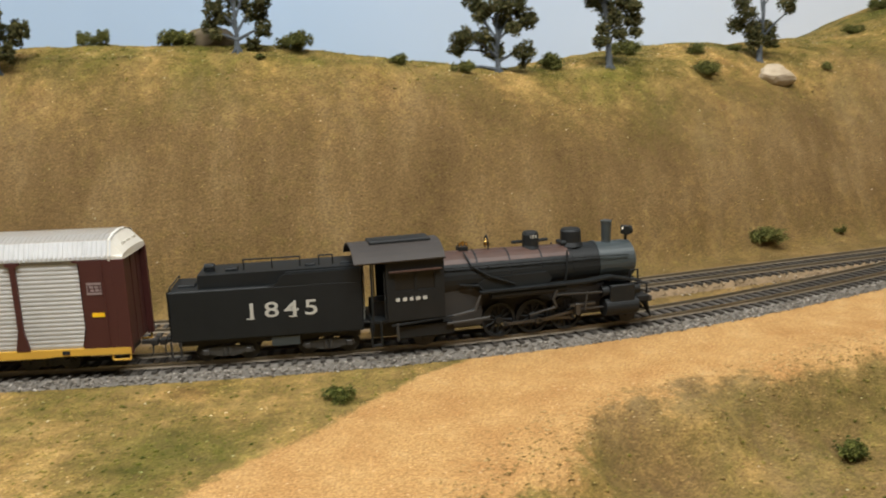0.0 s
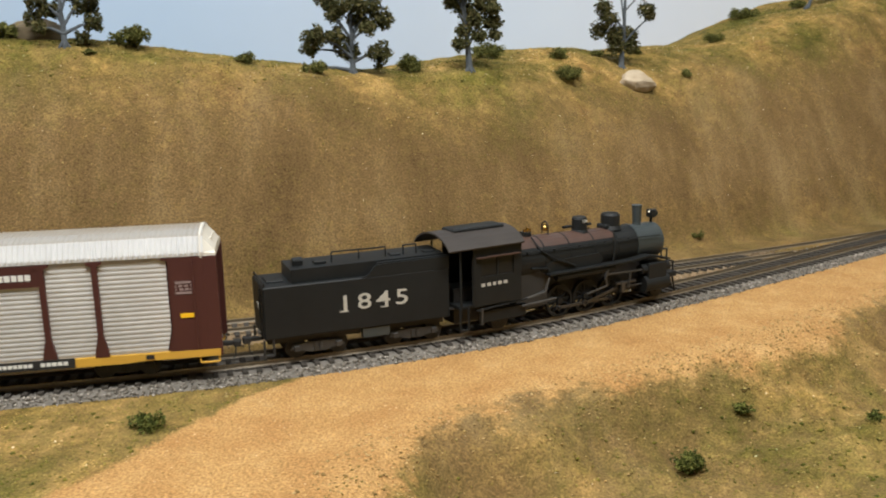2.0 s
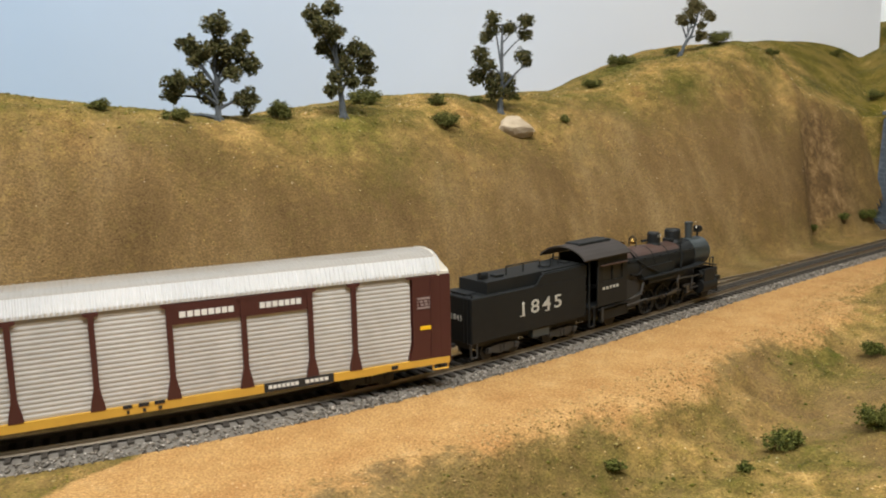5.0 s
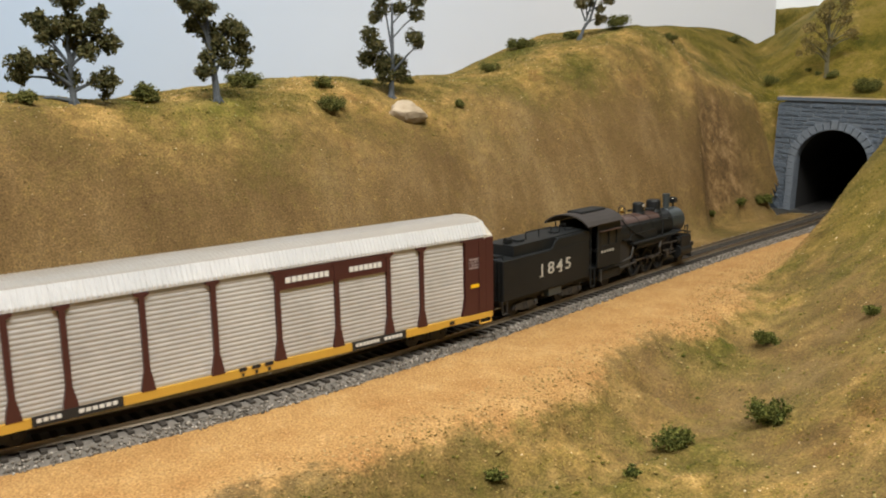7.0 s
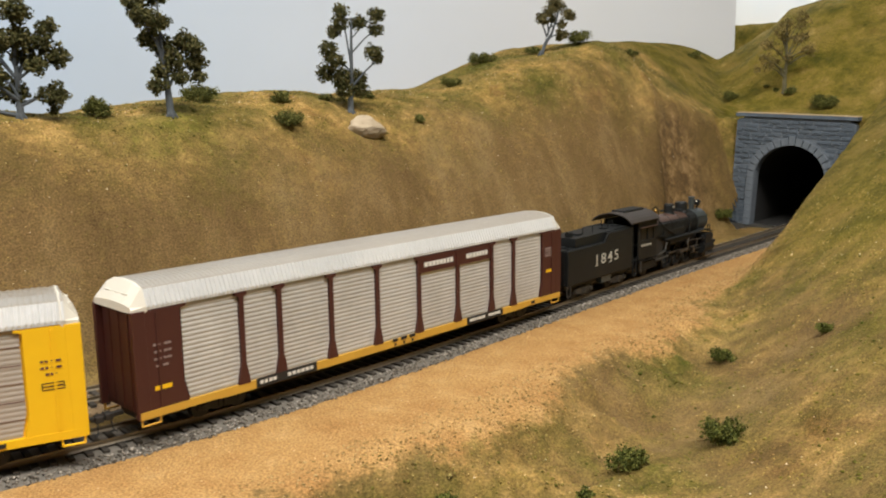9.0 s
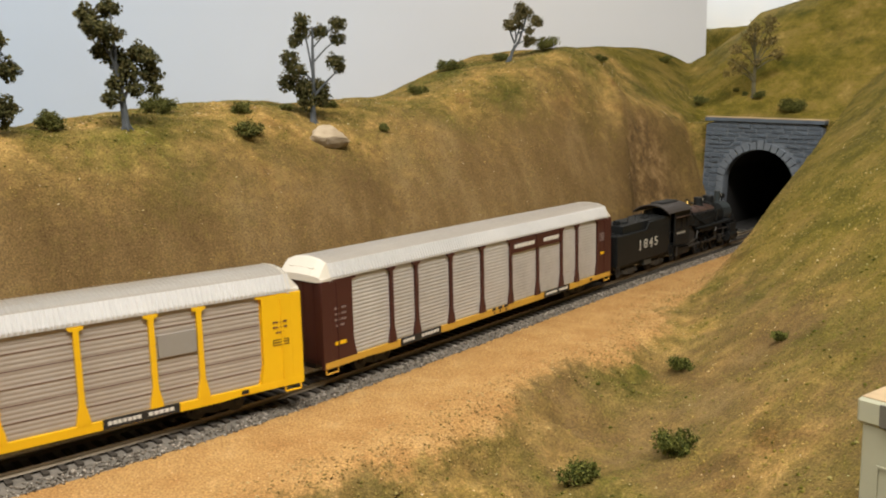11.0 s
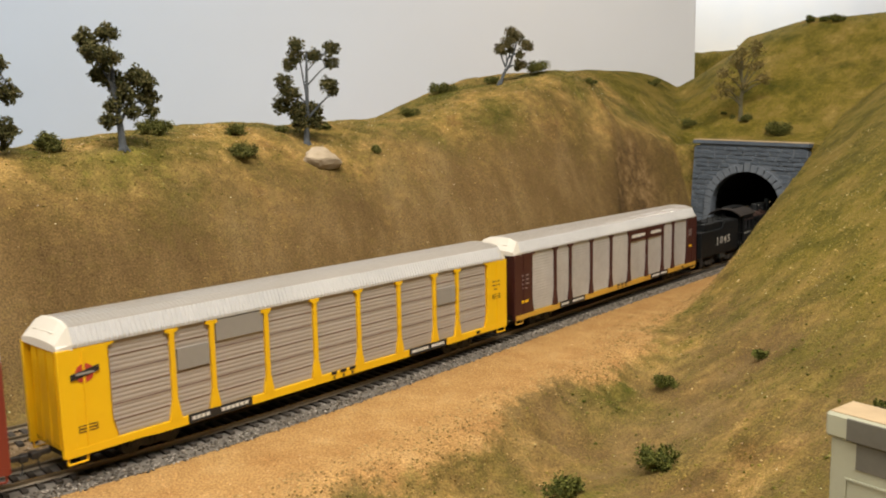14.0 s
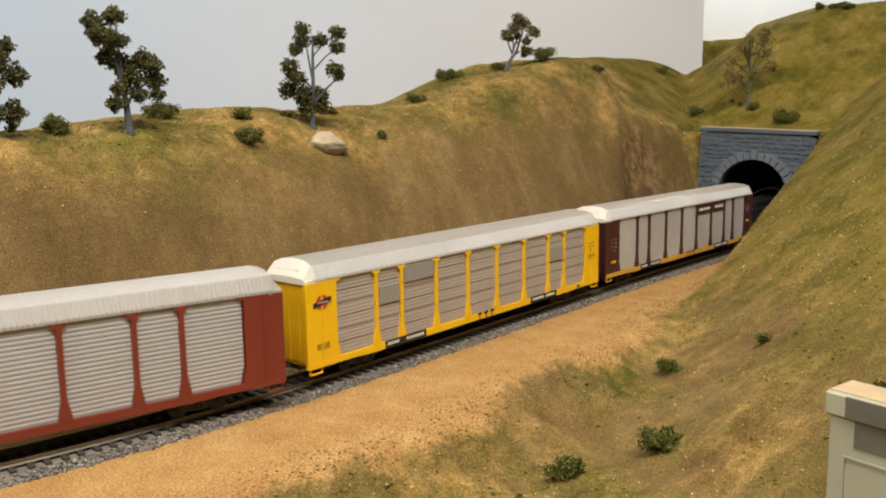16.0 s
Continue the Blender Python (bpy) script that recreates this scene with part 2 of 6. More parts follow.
def lump(x, y, scale, seed):
    """Smooth value noise in -1..1."""
    rs = np.random.RandomState(seed)
    g = rs.rand(64, 64) * 2 - 1
    u, v = (np.asarray(x) / scale) % 64, (np.asarray(y) / scale) % 64
    i, j = u.astype(int), v.astype(int)
    fu, fv = u - i, v - j
    fu, fv = fu * fu * (3 - 2 * fu), fv * fv * (3 - 2 * fv)
    i1, j1 = (i + 1) % 64, (j + 1) % 64
    i, j = i % 64, j % 64
    return (g[i, j] * (1 - fu) + g[i1, j] * fu) * (1 - fv) + (g[i, j1] * (1 - fu) + g[i1, j1] * fu) * fv


def step(a, b, v):
    t = np.clip((v - a) / (b - a), 0, 1)
    return t * t * (3 - 2 * t)


RIDGE_S = [-1.2, -0.35, -0.2, -0.03, 0.12, 0.24, 0.33, 0.44, 0.53, 0.655, 0.763, 0.86, 0.94, 1.02, 1.1, 1.25, 1.5, 2.2]
RIDGE_Z = [0.166, 0.170, 0.172, 0.169, 0.154, 0.145, 0.147, 0.142, 0.140, 0.167, 0.198, 0.216, 0.217, 0.218, 0.222, 0.222, 0.20, 0.18]


# rise of the flat top behind the trees
BACK_S = [0.2, 0.27, 0.32, 0.424, 0.45, 0.492, 0.56, 0.588, 0.628, 0.677, 0.71, 0.761, 0.83]
BACK_Z = [0.0, -0.004, 0.001, 0.012, 0.017, 0.019, 0.013, 0.008, 0.0, -0.0085, -0.0087, -0.006, 0.0]
# crest of the hill above the tunnel, across the line
FAR_N = [-0.3, -0.068, -0.025, 0.019, 0.049, 0.079, 0.113, 0.132, 0.152, 0.171, 0.21, 0.35]
FAR_Z = [0.30, 0.295, 0.294, 0.298, 0.292, 0.284, 0.277, 0.256, 0.246, 0.234, 0.212, 0.18]
EDGE_S = [-0.6, 0.0, 0.05, 0.08, 0.11, 0.15, 0.2, 0.35, 0.51, 0.56, 0.63, 0.8, 1.0]
EDGE_N = [0.30, 0.25, 0.17, 0.137, 0.107, 0.093, 0.083, 0.080, 0.080, 0.064, 0.052, 0.042, 0.034]
LEFT_N = [0.0, 0.025, 0.035, 0.068, 0.101, 0.12, 0.25]
LEFT_S = [0.12, 0.092, 0.074, 0.042, 0.016, -0.006, -0.1]


def height(x, y):
    """Height of the ground over points of the plan, and the weights of turf, road and rock."""
    x, y = np.asarray(x, float).ravel(), np.asarray(y, float).ravel()
    s, n = from_line(x, y)
    wob = lump(x, y, 0.09, 1) * 0.5 + lump(x, y, 0.035, 2) * 0.3
    small = lump(x, y, 0.012, 3) * 0.6 + lump(x, y, 0.006, 4) * 0.4
    z = np.full_like(x, -0.0065)
    # far side: bench, steep cut, rounded top
    lean = s - 1.1 * np.clip(n - 0.06, -0.05, 0.2)
    nose = step(0.815, 0.845, lean + 0.008 * wob)
    toe = np.interp(s, [-1, 0.30, 0.5, 0.7, 0.79, 0.96, 1.01, 1.1], [0.100, 0.098, 0.078, 0.053, 0.045, 0.038, 0.029, 0.029]) + 0.006 * wob + 0.022 * nose
    crest = np.interp(s, [-1, 0.15, 0.35, 0.6, 0.79, 0.96, 1.01, 1.1], [0.205, 0.195, 0.190, 0.185, 0.17, 0.145, 0.075, 0.075]) + 0.012 * wob + 0.022 * nose
    top = np.interp(s, RIDGE_S, RIDGE_Z)
    u = np.clip((n - toe) / (crest - toe), 0, 3)
    rise = np.where(u < 1, 1 - (1 - np.clip(u, 0, 1)) ** 1.35, 1.0)
    rise = rise * step(-0.02, 0.22, u)
    hill = top * (0.96 * rise + 0.05 * step(0.95, 1.3, u)) - 0.3 * np.clip(n - 0.29, 0, 0.2)
    hill += np.interp(s, BACK_S, BACK_Z) * step(0.15, 0.25, n)
    crag = lump(x, y, 0.020, 8) * 0.6 + lump(x, y, 0.009, 9) * 0.4
    hill += np.where(n > toe, (0.006 * wob + (0.0012 + 0.006 * nose) * small + 0.010 * nose * crag * step(1.1, 0.8, u)) * step(0, 0.4, u), 0)
    # recess between the nose and the portal: a lower lip with a long turf slope above it
    lip = np.interp(s, [0.84, 0.92, PORTAL_S], [0.175, 0.150, 0.128])
    edge_n = toe + 0.050
    gully = lip * step(0.0, 1.0, (n - toe) / 0.062) ** 0.8 + (top * 1.05 - lip) * step(-0.15, 1.0, (n - edge_n) / (0.25 - edge_n)) * (n > toe)
    gully = np.where(n > toe, gully + 0.005 * wob + 0.006 * crag * step(0.085, 0.05, n - toe) * step(0.0, 0.02, n - toe), 0)
    w = step(0.84, 0.89, s - 0.5 * np.clip(n - 0.09, 0, 0.15) + 0.006 * wob)
    hill = hill * (1 - w) + np.minimum(gully, np.maximum(hill, 0) + 0.03) * w
    far = n > toe
    z = np.where(far, np.maximum(z, z + hill), z)
    # mound over the tunnel and the distant hill behind it
    a = s - PORTAL_S
    over = step(0.0, 0.012, a)
    top_ = np.interp(n, FAR_N, FAR_Z) + 0.004 * wob
    up = np.clip((a - 0.05) / 0.26, 0, 1)
    mound = 0.1225 + (top_ - 0.1225) * (0.55 * up + 0.45 * up * up * (3 - 2 * up)) + 0.012 * wob * step(0.06, 0.15, a) * step(0.31, 0.22, a)
    mound -= 0.10 * step(0.33, 0.45, a)
    mound = np.maximum(mound, 0.283 * step(0.46, 0.57, a))
    z = np.where(a > 0, np.maximum(z, mound * over), z)
    # near side: road shelf, crumbling bank, lower meadow
    edge = np.interp(s, EDGE_S, EDGE_N) + 0.010 * wob + 0.003 * small
    d = -n - edge
    bank = -0.026 * step(-0.01, 0.062, d) - 0.10 * np.clip(d - 0.03, 0, 0.35)
    crumb = lump(x, y, 0.020, 11) * 0.6 + lump(x, y, 0.009, 12) * 0.4
    bank += (0.007 * wob + 0.0036 * small + 0.0060 * crumb * step(0.11, 0.05, d)) * step(0, 0.015, d)
    near = d > 0
    # hill in front of the tunnel mouth
    plane = 0.028 + 0.65 * (x - 0.583) - 0.38 * (y - 0.53)
    k = 0.018
    blend = k * np.log1p(np.exp(np.clip((plane + 0.0065 - bank) / k, -30, 30)))
    front = np.minimum(bank + blend, 0.30 + 0.01 * wob) * step(0.0, 0.035, d)
    front += 0.004 * wob * step(0.02, 0.06, d)
    z = np.where(near, np.where(a > 0, np.maximum(z, front - 0.0065), front - 0.0065), z)
    turf = np.where(far, step(0.38, 1.2, u + 0.36 * wob + 0.05 * step(0.5, 0.8, s)) * 0.90 + 0.08 + 0.30 * step(0.3, 0.0, u), 0.72)
    turf = np.where((~far) & (n > 0), 0.35, turf)
    turf = np.where(near, 0.62 + 0.60 * wob + 0.30 * crumb, turf)
    turf = np.where((nose > 0.5) & (n > 0), np.maximum(0.40 + 0.3 * wob, step(0.035, 0.075, n - toe)), turf)
    turf = np.where(a > 0.0, 0.8, turf)
    road = np.where((n < -0.018) & (d < 0.06), step(0.040, -0.006, d - 0.016 * wob - 0.012 * crumb), 0) * (a < -0.01) * step(-0.012, 0.012, s - np.interp(-n, LEFT_N, LEFT_S))
    road = np.maximum(road, np.where(near & (s < 0.75), 0.6 * step(0.06, 0.0, d) * step(0.1, 0.8, wob + 0.4), 0))
    rock = np.where((nose > 0.3) & (a < 0.0) & (n > 0), step(0.0, 0.015, n - toe) * step(0.070, 0.040, n - toe), 0) * (0.62 + 0.6 * wob) * step(-0.03, -0.06, a + 0.02 * wob)
    rock = np.maximum(rock, np.where(near & (s < 0.8), 0.22 * step(-0.004, 0.010, d) * step(0.05, 0.02, d) * (0.75 + 0.9 * wob), 0))
    global LUSH
    LUSH = np.maximum(np.where(near, step(-0.01, 0.10, plane + 0.05 * wob) * step(0.0, 0.04, d), 0), step(0.0, 0.03, a)) * (0.85 + 0.3 * wob)
    return z, turf, road, rock, s, n


def graded(stops):
    out = []
    for (a, b, st) in stops:
        out += list(np.arange(a, b - 1e-6, st))
    return np.array(out + [stops[-1][1]])


gx = graded([(-1.5, -0.45, 0.03), (-0.45, 0.7, 0.0045), (0.7, 1.25, 0.006), (1.25, 2.0, 0.03)])
gy = graded([(0.10, 0.30, 0.02), (0.30, 1.1, 0.0045), (1.1, 1.3, 0.007), (1.3, 1.9, 0.03)])
GX, GY = np.meshgrid(gx, gy, indexing="ij")
gz, g_turf, g_road, g_rock, g_s, g_n = height(GX, GY)
g_lush = np.clip(LUSH, 0, 1)
nx_, ny_ = len(gx), len(gy)
idx = np.arange(nx_ * ny_).reshape(nx_, ny_)
quads = np.stack([idx[:-1, :-1], idx[1:, :-1], idx[1:, 1:], idx[:-1, 1:]], -1).reshape(-1, 4)
qs, qn, qz = g_s[quads], g_n[quads], gz[quads]
mouth = (np.abs(qn - PORTAL_N).min(1) < 0.056) & (qz.max(1) - qz.min(1) > 0.003) & (np.abs(qs - PORTAL_S).min(1) < 0.03)
quads = quads[~mouth]
ground = link_mesh("ground", np.stack([GX.ravel(), GY.ravel(), gz], 1).tolist(), quads.tolist(), GROUND, smooth=True)
attr = ground.data.color_attributes.new("zone", "FLOAT_COLOR", "POINT")
attr.data.foreach_set("color", np.stack([np.clip(g_turf, 0, 1), np.clip(g_road, 0, 1), np.clip(g_rock, 0, 1), g_lush], 1).ravel())
tagged(ground, "scenic layout ground, brown cut, dry turf, sandy road", "ground", kind="structure")


def ground_z(x, y):
    return float(height([x], [y])[0][0])

# ---------------------------------------------------------------- room and backdrop
def slab(name, x0, x1, y0, y1, z0, z1, mat, label, category):
    bm = bmesh.new()
    box(bm, x0, x1, y0, y1, z0, z1)
    return tagged(part(name, bm, mat, None), label, category, kind="structure")


slab("room_floor", -3.0, 3.5, -2.5, 2.6, -1.15, -1.10, FLOOR_PAINT, "grey vinyl floor of the layout room", "floor")
slab("ceiling", -3.0, 3.5, -2.5, 2.6, 1.36, 1.40, ROOM_PAINT, "off-white ceiling of the layout room", "ceiling")
slab("wall_south", -3.0, 3.5, -2.55, -2.5, -1.15, 1.40, ROOM_PAINT, "off-white room wall behind the aisle", "wall")
slab("wall_west", -3.05, -3.0, -2.5, 2.6, -1.15, 1.40, ROOM_PAINT, "off-white room end wall", "wall")
slab("wall_east", 3.5, 3.55, -2.5, 2.6, -1.15, 1.40, ROOM_PAINT, "off-white room end wall", "wall")
slab("wall_north", -3.0, 3.5, 2.6, 2.65, -1.15, 1.40, ROOM_PAINT, "off-white room wall behind the layout", "wall")
slab("layout_fascia", -1.5, 2.0, 0.088, 0.098, -0.25, -0.05, FASCIA, "dark fascia board along the layout edge", "fascia")
slab("backdrop_near", -1.6, 1.033, 1.262, 1.268, -0.1, 1.1, SKY_PAINT, "pale blue-grey painted sky backdrop panel", "backdrop")
slab("backdrop_far", 0.7, 2.4, 1.92, 1.926, -0.1, 1.3, FAR_SKY, "white and pale blue painted sky backdrop", "backdrop")

# ---------------------------------------------------------------- track
def sweep(fn, s0, s1, ds, profile, name, mat, parent, label=""):
    """A profile of (n, z) carried along a line."""
    ss = np.linspace(s0, s1, max(2, int((s1 - s0) / ds)))
    verts, faces, k = [], [], len(profile)
    for s in ss:
        for n, z in profile:
            x, y, _ = fn(s, n)
            verts.append((x, y, z))
    for i in range(len(ss) - 1):
        for j in range(k):
            a, b = i * k + j, i * k + (j + 1) % k
            faces.append((a, b, b + k, a + k))
    faces.append(tuple(range(k))[::-1])
    faces.append(tuple(range((len(ss) - 1) * k, len(ss) * k)))
    return link_mesh(name, verts, faces, mat, parent, label)


def siding_n(s):
    return 0.062 * (1 - float(step(0.20, 0.70, np.float64(s))))


def on_siding(s, n=0.0):
    return on_line(s, siding_n(s) + n)


def rail_profile(n):
    w, h = 0.0005, 0.0022
    return [(n - 0.0011, -h), (n + 0.0011, -h), (n + 0.0003, -h + 0.0006), (n + 0.0003, -0.0007), (n + w, -0.0005), (n + w, 0), (n - w, 0), (n - w, -0.0005), (n - 0.0003, -0.0007), (n - 0.0003, -h + 0.0006)]


main_track = thing("main_track", "main track with brown ties and weathered rails", "railway track", kind="structure")
side_track = thing("siding_track", "siding track that joins the main at a turnout", "railway track", kind="structure")
for nn in (-0.0086, 0.0086):
    sweep(on_line, -1.3, 1.75, 0.006, rail_profile(nn), "rail", RAIL, main_track)
    sweep(on_line, -1.3, 1.75, 0.006, [(nn - 0.0004, 0.00002), (nn + 0.0004, 0.00002), (nn + 0.0004, 0.0001), (nn - 0.0004, 0.0001)], "rail_head", RAIL_HEAD, main_track, "polished top of the rail")
    sweep(on_siding, -1.3, 0.66 if nn > 0 else 0.50, 0.006, rail_profile(nn), "rail", RAIL, side_track)

# ---------------------------------------------------------------- tunnel
px, py, ph = on_line(PORTAL_S)
ARCH_W, ARCH_SPRING, PORTAL_W, PORTAL_H = 0.040, 0.051, 0.0665, 0.126
portal = thing("tunnel_portal", "grey-blue carved stone tunnel portal with an arched mouth", "tunnel portal", Matrix.Translation((0.893, 0.956, 0)) @ pose(0, 0, 0, 0, 0, math.degrees(ph)) @ pose(0, 0.005, 0, 2.6, 0, 0))


def arch(w, spring, count=16):
    return [(-w, -0.006)] + [(-w * math.cos(math.pi * i / count), spring + w * math.sin(math.pi * i / count)) for i in range(count + 1)] + [(w, -0.006)]


bm = bmesh.new()
inner = arch(ARCH_W, ARCH_SPRING)
outer = []
for yy, zz in inner:
    k = 1.0
    if zz < 0.0:
        outer.append((math.copysign(PORTAL_W, yy), -0.006))
    else:
        dy, dz = yy, zz - ARCH_SPRING
        f = min(PORTAL_W / max(abs(dy), 1e-6), (PORTAL_H - ARCH_SPRING) / max(dz, 1e-6))
        outer.append((dy * f, ARCH_SPRING + dz * f))
rings = []
for xx in (0.0, 0.012):
    rings.append(([bm.verts.new((xx, y, z)) for y, z in inner], [bm.verts.new((xx, y, z)) for y, z in outer]))
for i in range(len(inner) - 1):
    (a, b), (c, d) = rings
    bm.faces.new((a[i], b[i], b[i + 1], a[i + 1]))
    bm.faces.new((c[i], c[i + 1], d[i + 1], d[i]))
    bm.faces.new((a[i], a[i + 1], c[i + 1], c[i]))
    bm.faces.new((b[i], d[i], d[i + 1], b[i + 1]))
part("face_wall", bm, SLATE, portal)
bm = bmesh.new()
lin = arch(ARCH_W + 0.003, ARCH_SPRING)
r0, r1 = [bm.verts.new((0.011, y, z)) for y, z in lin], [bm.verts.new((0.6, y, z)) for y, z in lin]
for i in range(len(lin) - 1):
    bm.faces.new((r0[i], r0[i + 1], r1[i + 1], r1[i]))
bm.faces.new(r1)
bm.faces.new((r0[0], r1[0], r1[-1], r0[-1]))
part("tunnel_lining", bm, BLACK, portal, "tunnel lining coloured near black for the shade inside")

# ---------------------------------------------------------------- paints of the train
# roof metal of the slopes, coloured lighter as the side that catches the lamp
SILVER = material("lit_slope_roof_metal", (0.66, 0.655, 0.65), 0.42, 0.2, 0.06, 300, 0.05, 20, (0.52, 0.525, 0.53))
WHITE_CAP = material("cream_white_end_cap", (0.66, 0.62, 0.54), 0.45, 0, 0.05, 300, 0, 40)
PANEL_GREY = material("weathered_grey_panel", (0.55, 0.535, 0.51), 0.5, 0.1, 0.14, 200, 0, 28, (0.36, 0.345, 0.325))
PANEL_TAUPE = material("taupe_weathered_panel", (0.40, 0.355, 0.31), 0.55, 0.0, 0.1, 200, 0, 35, (0.33, 0.29, 0.25))
# the flat roof top, coloured darker and tan for what it reflects
ROOF_METAL = material("dim_top_roof_metal", (0.47, 0.425, 0.37), 0.30, 0.5, 0.06, 300, 0.03, 20, (0.42, 0.385, 0.34))
ROOF_DULL = material("dull_grey_roof_metal", (0.46, 0.44, 0.415), 0.5, 0.2, 0.06, 300, 0.05, 20, (0.40, 0.385, 0.365))
PANEL_LIGHT = material("light_grey_panel", (0.40, 0.395, 0.395), 0.5, 0.1, 0.06, 200, 0, 35)
PATCH = plain("flat_grey_patch", (0.30, 0.285, 0.26), 0.6)
RUST_LINE = plain("rust_brown_seam", (0.12, 0.05, 0.038), 0.7)
YELLOW = material("bright_yellow_car_paint", (0.86, 0.52, 0.010), 0.42, 0, 0.06, 250, 0, 30, (0.80, 0.45, 0.01))
SILL_YELLOW = material("ochre_yellow_sill_paint", (0.62, 0.36, 0.045), 0.5, 0, 0.1, 250, 0, 60, (0.50, 0.28, 0.04))
BRICK_RED = material("brick_red_car_paint", (0.20, 0.032, 0.018), 0.45, 0, 0.08, 250, 0, 30)
FAINT = plain("faded_stencil_paint", (0.27, 0.20, 0.19), 0.6)
LABEL_BLACK = plain("label_black", (0.015, 0.015, 0.015), 0.6)
LABEL_WHITE = plain("label_white", (0.75, 0.74, 0.70), 0.6)
LABEL_RED = plain("label_red", (0.5, 0.06, 0.03), 0.6)
TRUCK_GREY = material("dusty_truck_grey", (0.050, 0.047, 0.042), 0.6, 0, 0.2, 500, 0.1, 90, (0.02, 0.019, 0.018))
UNDER = plain("underframe_black", (0.022, 0.020, 0.018), 0.7)
LOCO_BLACK = material("weathered_engine_black", (0.0125, 0.0140, 0.0145), 0.55, 0.0, 0.15, 300, 0.05, 45, (0.007, 0.0078, 0.0082), 0.25)
LOCO_GREY = material("graphite_smokebox_grey", (0.040, 0.050, 0.053), 0.45, 0.1, 0.1, 300, 0.05, 60)
LOCO_RUST = material("rusty_brown_boiler_top", (0.085, 0.042, 0.029), 0.5, 0.1, 0.15, 300, 0.05, 60, (0.05, 0.03, 0.024))
ROOF_BROWN = material("dusty_brown_cab_roof", (0.034, 0.027, 0.023), 0.7, 0, 0.15, 300, 0.05, 60)
BRASS = plain("polished_brass", (0.62, 0.40, 0.12), 0.25, 1.0)
STEEL = plain("oily_rod_steel", (0.085, 0.082, 0.078), 0.38, 0.7)
WINDOW_DARK = plain("dark_cab_window", (0.012, 0.012, 0.012), 0.35, spec=0.3)
LETTER = plain("aged_white_lettering", (0.46, 0.45, 0.40), 0.6)
GLOW = bpy.data.materials.new("warm_lens_and_glint_glow")
GLOW.use_nodes = True
GLOW.node_tree.nodes["Principled BSDF"].inputs["Emission Color"].default_value = (1, 0.82, 0.5, 1)
GLOW.node_tree.nodes["Principled BSDF"].inputs["Emission Strength"].default_value = 1.2

# ---------------------------------------------------------------- autorack cars
CAR_L = 0.3127
HALF = CAR_L / 2
POSTS = [-0.1027, -0.0810, -0.0486, -0.0162, 0.0161, 0.0493, 0.0813, 0.1035]
BAYS = [-0.1340] + POSTS + [0.1350]
SILL_Z, SIDE_Z, EAVE_Z = 0.0088, 0.0128, 0.0575


def bars(parent, m, x0, x1, z0, z1, side, rows, name="lettering", proud=0.0186):
    """Unreadable lettering as plain bars: rows of (from, to) shares of the width."""
    bm = bmesh.new()
    dz = (z1 - z0) / len(rows)
    for i, row in enumerate(rows):
        for a, b in row:
            xa, xb = x0 + a * (x1 - x0), x0 + b * (x1 - x0)
            y0, y1 = sorted((side * proud, side * (proud + 0.0002)))
            box(bm, xa, xb, y0, y1, z1 - (i + 0.8) * dz, z1 - (i + 0.15) * dz)
    return part(name, bm, m, parent)


ROOF_LOW = [(0.0178, EAVE_Z - 0.0004), (0.0177, EAVE_Z + 0.0010), (0.0148, 0.0657)]
ROOF_TOP = [(0.0148, 0.0657), (0.0140, 0.0662), (0.0086, 0.0678), (0.0, 0.0684)]


def ribbed(points, pitch, up, margin):
    """A strip of sheet metal along the car, pressed into upright ribs; points run across it."""
    verts, faces, xs = [], [], []
    x = -HALF + margin
    while x < HALF - margin:
        xs += [(x, 0.0), (x + pitch * 0.35, 0.0), (x + pitch * 0.5, up), (x + pitch * 0.85, up)]
        x += pitch
    k = len(points)
    for x, o in xs:
        for j, (y, z) in enumerate(points):
            e = 0.35 if abs(y) > 0.0177 else 1.0
            side = 0 if abs(y) < 0.0147 else math.copysign(1, y)
            verts.append((x, y + side * o * 0.9 * e, z + o * (0.4 if side else 1.0) * e))
    for i in range(len(xs) - 1):
        for j in range(k - 1):
            faces.append((i * k + j, i * k + j + 1, (i + 1) * k + j + 1, (i + 1) * k + j))
    return verts, faces


def roof_cap(sign):
    """The white hood that closes the roof at a car end: a sloping top with a rolled lip and a steep end face."""
    bm = bmesh.new()
    x0, x1, x2 = sign * (HALF - 0.0072), sign * (HALF - 0.0062), sign * (HALF - 0.0004)
    a = [(-0.0179, 0.0563), (-0.0178, 0.0588), (-0.0150, 0.0660), (-0.0088, 0.0682), (0, 0.0688), (0.0088, 0.0682), (0.0150, 0.0660), (0.0178, 0.0588), (0.0179, 0.0563)]
    b = [(y * 0.995, z - 0.0002) for y, z in a]
    c = [(-0.0172, 0.0563), (-0.0171, 0.0578), (-0.0160, 0.0590), (-0.0090, 0.0598), (0, 0.0601), (0.0090, 0.0598), (0.0160, 0.0590), (0.0171, 0.0578), (0.0172, 0.0563)]
    rows = [[bm.verts.new((x, y, z)) for y, z in q] for x, q in ((x0, a), (x1, b), (x2, c))]
    for p, q in zip(rows, rows[1:]):
        for i in range(8):
            bm.faces.new((p[i], p[i + 1], q[i + 1], q[i]))
        bm.faces.new((p[0], q[0], q[8], p[8]))
    bm.faces.new(rows[2]), bm.faces.new(rows[0][::-1])
    for y in (-0.0075, 0.0, 0.0075):
        box(bm, min(x1, x2) + 0.0022, max(x1, x2) - 0.0018, y - 0.0022, y + 0.0022, 0.0622, 0.0636)
    return bm


